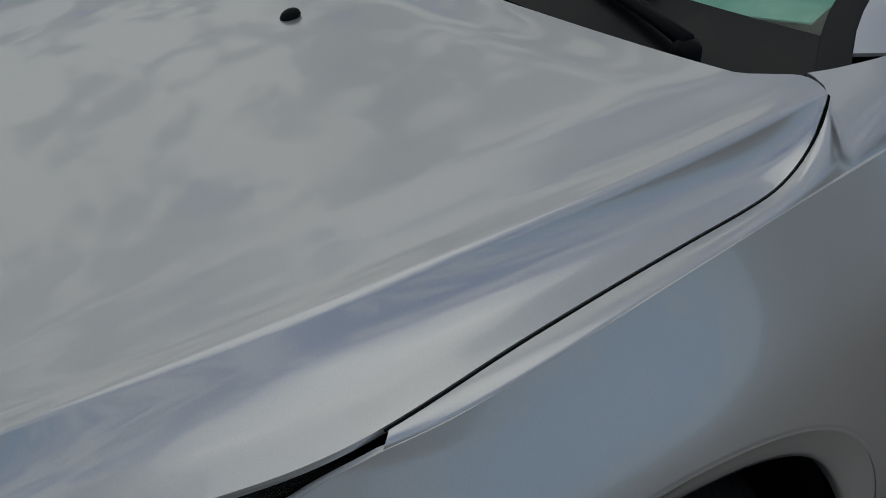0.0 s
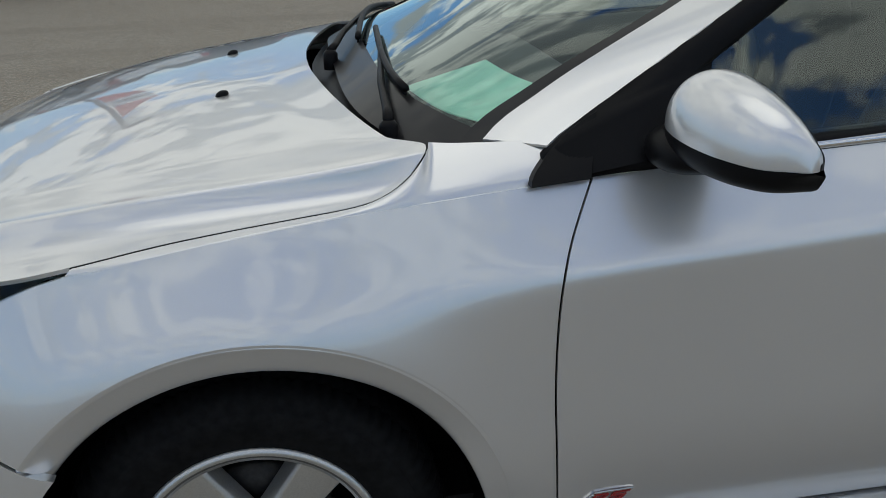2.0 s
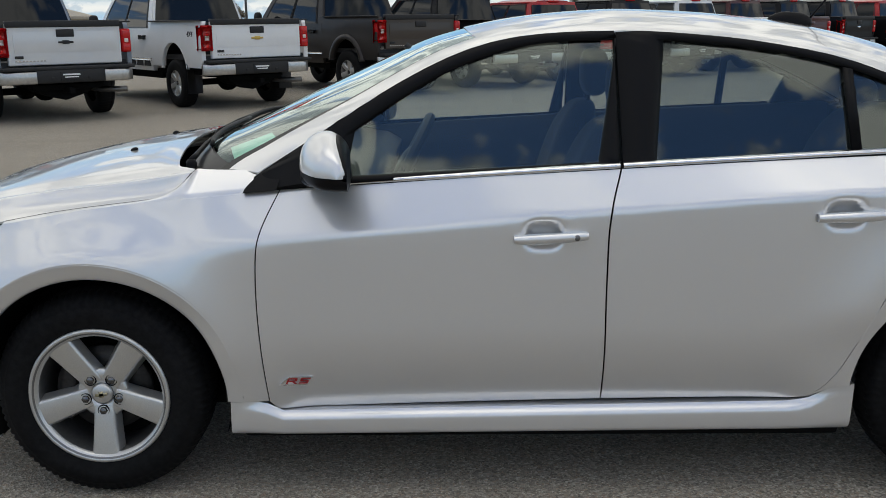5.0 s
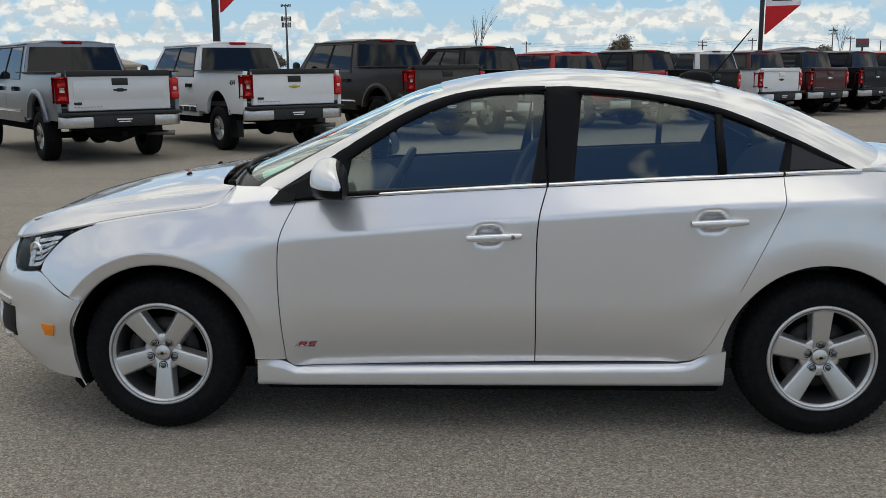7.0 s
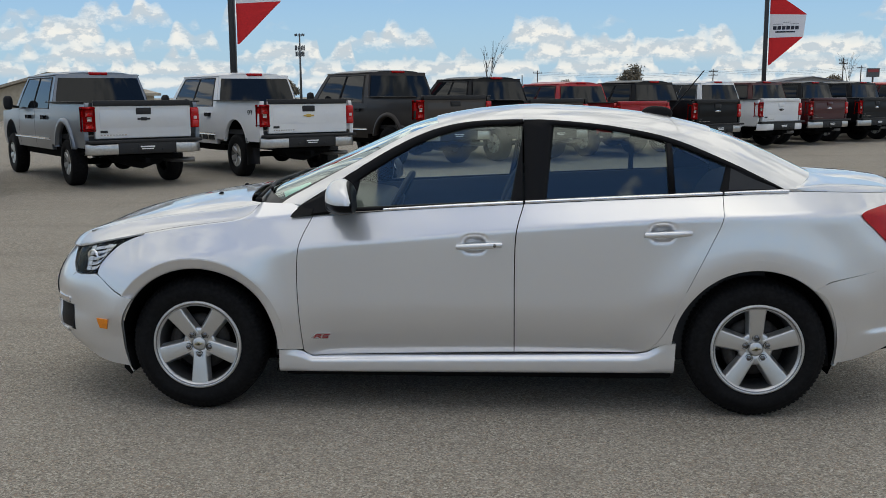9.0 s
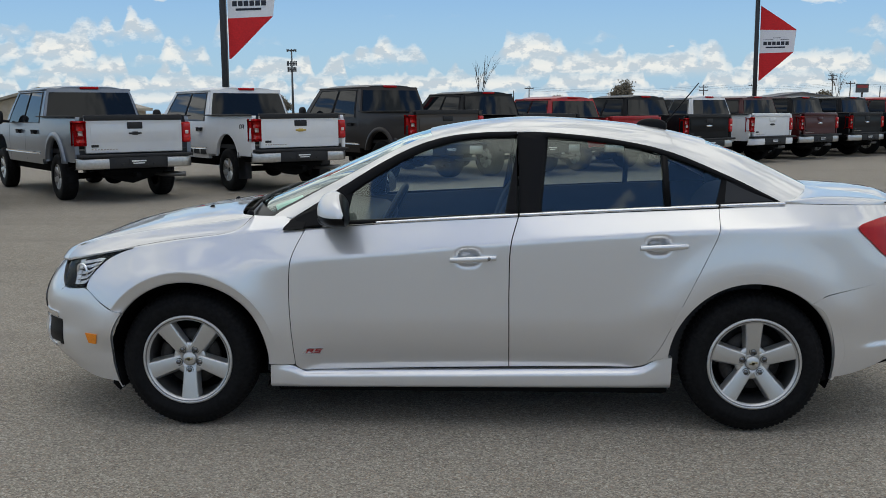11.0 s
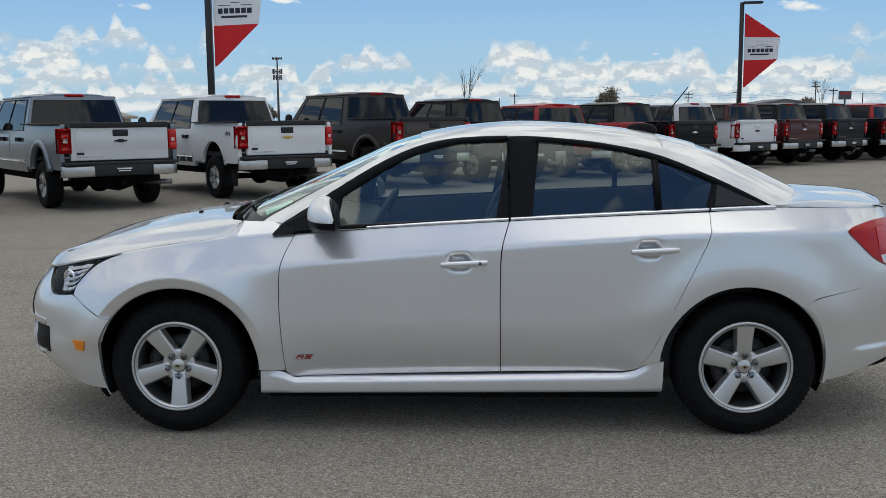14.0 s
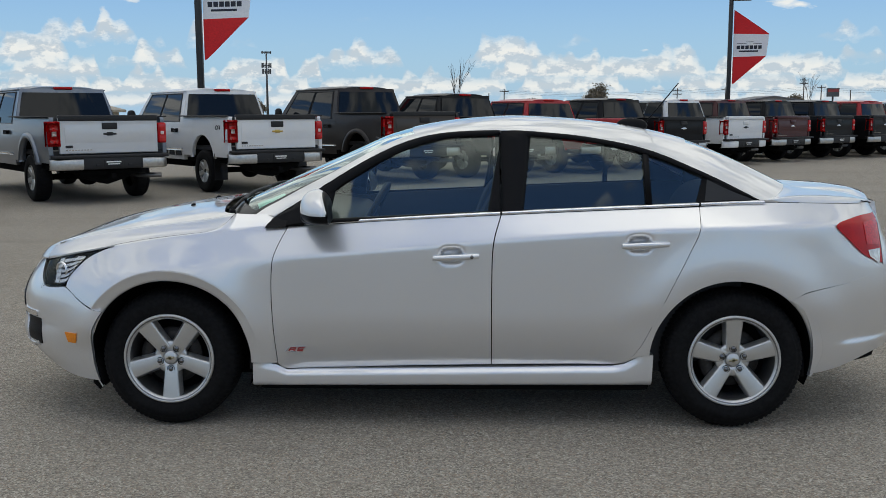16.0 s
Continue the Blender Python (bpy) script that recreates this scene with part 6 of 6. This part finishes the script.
pickup(row_pose(8), P_BLACK, "black pickup truck with bright rear bumper", tall=0.99, emblem=CHROME)
pickup(row_pose(9), P_BLACK, "black pickup truck with dark roof far along the row", tall=0.99, emblem=CHROME)
pickup(row_pose(10), P_RED, "red pickup truck far along the row", tall=0.99, emblem=CHROME)
pickup(row_pose(11), P_WHITE, "white pickup truck far along the row", tall=0.99)
pickup(row_pose(12), P_BLACK, "black pickup truck far along the row", tall=0.99)

# ---- poles with pennants ----
POLE = mat("pole_paint", (0.022, 0.023, 0.026), 0.5, grain=0.2, gscale=20)
FLAG_RED = mat("flag_red", (0.68, 0.018, 0.022), 0.8, grain=0.12, gscale=25)
FLAG_WHITE = mat("flag_white", (0.84, 0.84, 0.85), 0.8, grain=0.05, gscale=25)
FLAG_INK = mat("flag_ink", (0.03, 0.035, 0.05), 0.8)


def flag_pole(x, y, h, yaw, z_flag, s, label):
    """Square lamp post with one lamp head and a pennant of three fields."""
    p = thing("light_pole", label, "light pole", "lot light poles", m=pose(x, y, 0, 0, 0, yaw))
    bm = bmesh.new()
    prism(bm, [(-0.075, -0.075), (0.075, -0.075), (0.075, 0.075), (-0.075, 0.075)], 0.6, h, lambda a, b, q: Vector((a, b, q)), 0.012)
    part("post", bm, POLE, p, "dark square post")
    bm = bmesh.new()
    lathe(bm, [(0.28, 0), (0.28, 0.6), (0.25, 0.65), (0.0005, 0.65)], 28, lambda a, b, q: Vector((a, b, q)))
    part("footing", bm, mat("footing_concrete", (0.36, 0.35, 0.33), 0.9, grain=0.15, gscale=30), p, "concrete footing")
    bm = bmesh.new()
    box(bm, 0.05, 0.80, -0.14, 0.14, h - 0.06, h + 0.03, 0.02)
    part("lamp_head", bm, POLE, p, "flat dark lamp head")
    f = thing("pennant", "red and white pennant on a lamp post", "flag", "pennants", m=pose(x, y, z_flag, 0, 0, yaw))
    w3 = lambda a, b: Vector((0.13 + s * a + 0.0, -0.10 * s * math.sin(3.0 * a + 1.3 * b) * a, s * b))
    for nm, mt, q in (("upper_field", FLAG_RED, ((0, 1.13), (0.0, 0.72), (0.60, 0.70), (0.60, 0.715))), ("middle_field", FLAG_WHITE, ((0, 0.72), (0, 0.32), (0.56, 0.33), (0.60, 0.70))), ("lower_field", FLAG_RED, ((0, 0.32), (0, -0.15), (0.03, -0.14), (0.56, 0.33)))):
        a, b, c, d = [Vector(v) for v in q]
        bm = bmesh.new()
        G = [[w3(*(a.lerp(b, j / 8).lerp(d.lerp(c, j / 8), i / 12))) for i in range(13)] for j in range(9)]
        sheet(bm, G)
        part(nm, bm, mt, f)
    for a0, a1, b0, b1 in ([(0.06 + 0.072 * i, 0.118 + 0.072 * i, 0.455, 0.515) for i in range(6)] + [(0.10, 0.42, 0.405, 0.430), (0.06, 0.22, 0.545, 0.552), (0.22, 0.34, 0.575, 0.582), (0.34, 0.48, 0.545, 0.552)]):
        bm = bmesh.new()
        sheet(bm, [[w3(a0 + (a1 - a0) * i / 8, b0 + (b1 - b0) * j) + Vector((0, -0.006, 0)) for i in range(9)] for j in range(2)])
        part("printed_bar", bm, FLAG_INK, f)
    return p


flag_pole(-5.93, 21.0, 6.6, -4, 3.28, 2.31, "dark lamp post with a pennant behind the white truck")
flag_pole(11.85, 34.8, 6.0, -4, 2.97, 2.31, "dark lamp post with a flat lamp head and pennant")

# ---- distance: tower, line poles, bare trees, shed ----
MAST = mat("mast_steel", (0.10, 0.105, 0.11), 0.6, 0.3, grain=0.2, gscale=5)
LINE_WOOD = mat("line_pole_wood", (0.06, 0.05, 0.042), 0.9, grain=0.3, gscale=6)
BARK = mat("bare_bark", (0.085, 0.075, 0.066), 0.95, grain=0.35, gscale=14)
BUDS = mat("spring_buds", (0.17, 0.145, 0.105), 0.9, grain=0.4, gscale=3)


def tower(x, y, h):
    t = thing("cell_tower", "grey steel mast with three rings of antennas", "tower", m=pose(x, y, 0))
    bm = bmesh.new()
    tube(bm, [(0, 0, 0), (0, 0, h)], 0.55, 12, 0.28)
    part("mast", bm, MAST, t)
    for k, (z, r) in enumerate(((h - 0.4, 1.9), (h * 0.79, 1.9), (h * 0.70, 1.7))):
        bm = bmesh.new()
        for i in range(9):
            a = 2 * math.pi * i / 9
            tube(bm, [(0, 0, z), (r * math.cos(a), r * math.sin(a), z)], 0.06, 5)
            tube(bm, [(r * math.cos(a), r * math.sin(a), z), (r * math.cos(a + 0.7), r * math.sin(a + 0.7), z)], 0.06, 5)
        rg = part("antenna_ring", bm, MAST, t)
        for i in range(9):
            a = 2 * math.pi * i / 9
            bm = bmesh.new()
            hh = 1.0 if k else 0.5
            box(bm, -0.17, 0.17, -0.12, 0.12, -hh, hh, m=Matrix.Translation((r * math.cos(a), r * math.sin(a), z)))
            part("antenna", bm, MAST, rg, smooth=False)


tower(-84.5, 400, 27.2)


def bare_tree(x, y, h, seed, spread=0.5, depth=4, bud=0.0, label="bare spring tree with thin upright twigs"):
    rnd = random.Random(seed)
    t = thing("bare_tree", label, "tree", "trees beyond the lot", m=pose(x, y, 0))
    bm, bb = bmesh.new(), bmesh.new()

    def grow(p, d, ln, r, k):
        mid = p + d * ln * 0.5 + Vector((rnd.uniform(-1, 1), rnd.uniform(-1, 1), 0)) * ln * 0.04
        q = p + d * ln
        tube(bm, [p, mid, q], r, 5 if k < depth else 6, r * 0.6)
        if k == 0:
            if bud:
                for _ in range(7):
                    cpt = q + Vector((rnd.gauss(0, 1), rnd.gauss(0, 1), rnd.gauss(0, 1))) * bud
                    n = Vector((rnd.gauss(0, 1), rnd.gauss(0, 1), rnd.gauss(0, 1))).normalized() * bud * 0.45
                    o = n.orthogonal()
                    bb.faces.new([bb.verts.new(cpt + v) for v in (n, o, -n, -o)])
            return
        for i in range(rnd.choice((3, 4)) if k > 1 else 3):
            nd_ = (d + Vector((rnd.uniform(-1, 1), rnd.uniform(-1, 1), rnd.uniform(-0.1, 0.6))) * spread).normalized()
            grow(p + d * ln * rnd.uniform(0.45, 1.0), nd_, ln * rnd.uniform(0.55, 0.75), r * 0.55, k - 1)

    grow(Vector((0, 0, 0)), Vector((0, 0, 1)), h * 0.42, h * (0.012 if depth > 3 else 0.008), depth)
    part("trunk", bm, BARK, t)
    if bud:
        part("crown", bb, BUDS if bud < 0.6 else BUDS, t, smooth=False)
    else:
        bb.free()


bare_tree(0.3, 60, 6.0, 3, 0.36, 3)
bare_tree(28.8, 75, 5.6, 8, 0.55, 3)
bare_tree(-49.0, 220, 5.4, 5, 1.0, 5, 0.35, "rounded grey spring tree coming into bud")
bare_tree(30.0, 220, 6.9, 11, 1.1, 5, 0.42, "rounded olive spring tree coming into bud")
bare_tree(16.0, 225, 4.9, 12, 1.2, 5, 0.35, "low olive spring tree coming into bud")
bare_tree(74.0, 215, 5.4, 14, 0.75, 5, 0.40, "low dark tree coming into bud")


def line_pole(x, y, h, arms=1):
    t = thing("utility_pole", "dark wooden utility pole with crossarm", "utility pole", "utility poles", m=pose(x, y, 0, 0, 0, 12))
    bm = bmesh.new()
    tube(bm, [(0, 0, 0), (0, 0, h)], 0.17, 8, 0.12)
    part("pole", bm, LINE_WOOD, t)
    for k in range(arms):
        bm = bmesh.new()
        box(bm, -1.2, 1.2, -0.07, 0.07, h - 0.7 - 0.9 * k, h - 0.52 - 0.9 * k)
        cr = part("crossarm", bm, LINE_WOOD, t, smooth=False)
        for sx in (-1.1, -0.4, 0.4, 1.1):
            bm = bmesh.new()
            tube(bm, [(sx, 0, h - 0.52 - 0.9 * k), (sx, 0, h - 0.28 - 0.9 * k)], 0.05, 6)
            part("insulator", bm, MAST, cr)


for x, y, h, n in ((9.6, 250, 7.7, 1), (5.6, 250, 6.6, 0), (54.5, 250, 7.7, 2), (67.0, 250, 8.0, 1), (87.0, 250, 10.3, 2), (91.5, 250, 8.3, 1), (99.0, 250, 7.1, 0), (118.0, 250, 8.0, 1)):
    line_pole(x, y, h, n)
wires = thing("power_line", "thin dark power lines hung between utility poles", "power line")
for k in range(3):
    bm = bmesh.new()
    xs = (9.6, 54.5, 87.0, 118.0, 160.0)
    for a, b in zip(xs, xs[1:]):
        tube(bm, [(a + (b - a) * i / 8, 250 + 0.8 * k, 7.3 - 0.4 * k - 0.9 * math.sin(math.pi * i / 8) + a * 0.010) for i in range(9)], 0.022, 4)
    part("wire", bm, LINE_WOOD, wires)


def shed(x, y, w, dp, eave, ridge_z, yaw, label, wall_c, roof_c):
    t = thing("shed", label, "building", "buildings beyond the lot", m=pose(x, y, 0, 0, 0, yaw))
    bm = bmesh.new()
    prism(bm, [(-w / 2, 0), (w / 2, 0), (w / 2, eave), (0, ridge_z), (-w / 2, eave)], 0, dp, lambda a, b, h: Vector((a, h, b)))
    part("wall", bm, mat("shed_wall", wall_c, 0.8, grain=0.1, gscale=4), t, smooth=False)
    bm = bmesh.new()
    for sx in (-1, 1):
        prism(bm, [(0, ridge_z + 0.02), (sx * (w / 2 + 0.4), eave - 0.05), (sx * (w / 2 + 0.4), eave + 0.13), (0, ridge_z + 0.2)], -0.4, dp + 0.4, lambda a, b, h: Vector((a, h, b)))
    part("roof", bm, mat("shed_roof", roof_c, 0.6, grain=0.1, gscale=4), t, smooth=False)
    return t


shed(-29.8, 60, 10.8, 5, 1.7, 3.1, 0, "long tan metal shed with a low gable", (0.42, 0.36, 0.27), (0.33, 0.29, 0.23))
shed(55.0, 170, 14, 8, 3.2, 4.2, 8, "low grey building on the skyline", (0.30, 0.29, 0.28), (0.16, 0.16, 0.17))
sg_t = thing("road_sign", "dark roadside sign on a post beyond the lot", "sign", m=pose(94.5, 250, -0.6))
bm = bmesh.new()
box(bm, -0.2, 0.2, -0.1, 0.1, 0.5, 6.4)
part("post", bm, LINE_WOOD, sg_t, smooth=False)
bm = bmesh.new()
box(bm, -1.6, 1.6, -0.2, 0.2, 6.0, 8.2, 0.08)
part("board", bm, MAST, sg_t, "plain dark board", smooth=False)
bm = bmesh.new()
box(bm, -1.35, 1.35, -0.24, -0.19, 7.2, 7.9)
part("panel", bm, mat("sign_red", (0.30, 0.05, 0.05), 0.6), sg_t, smooth=False)
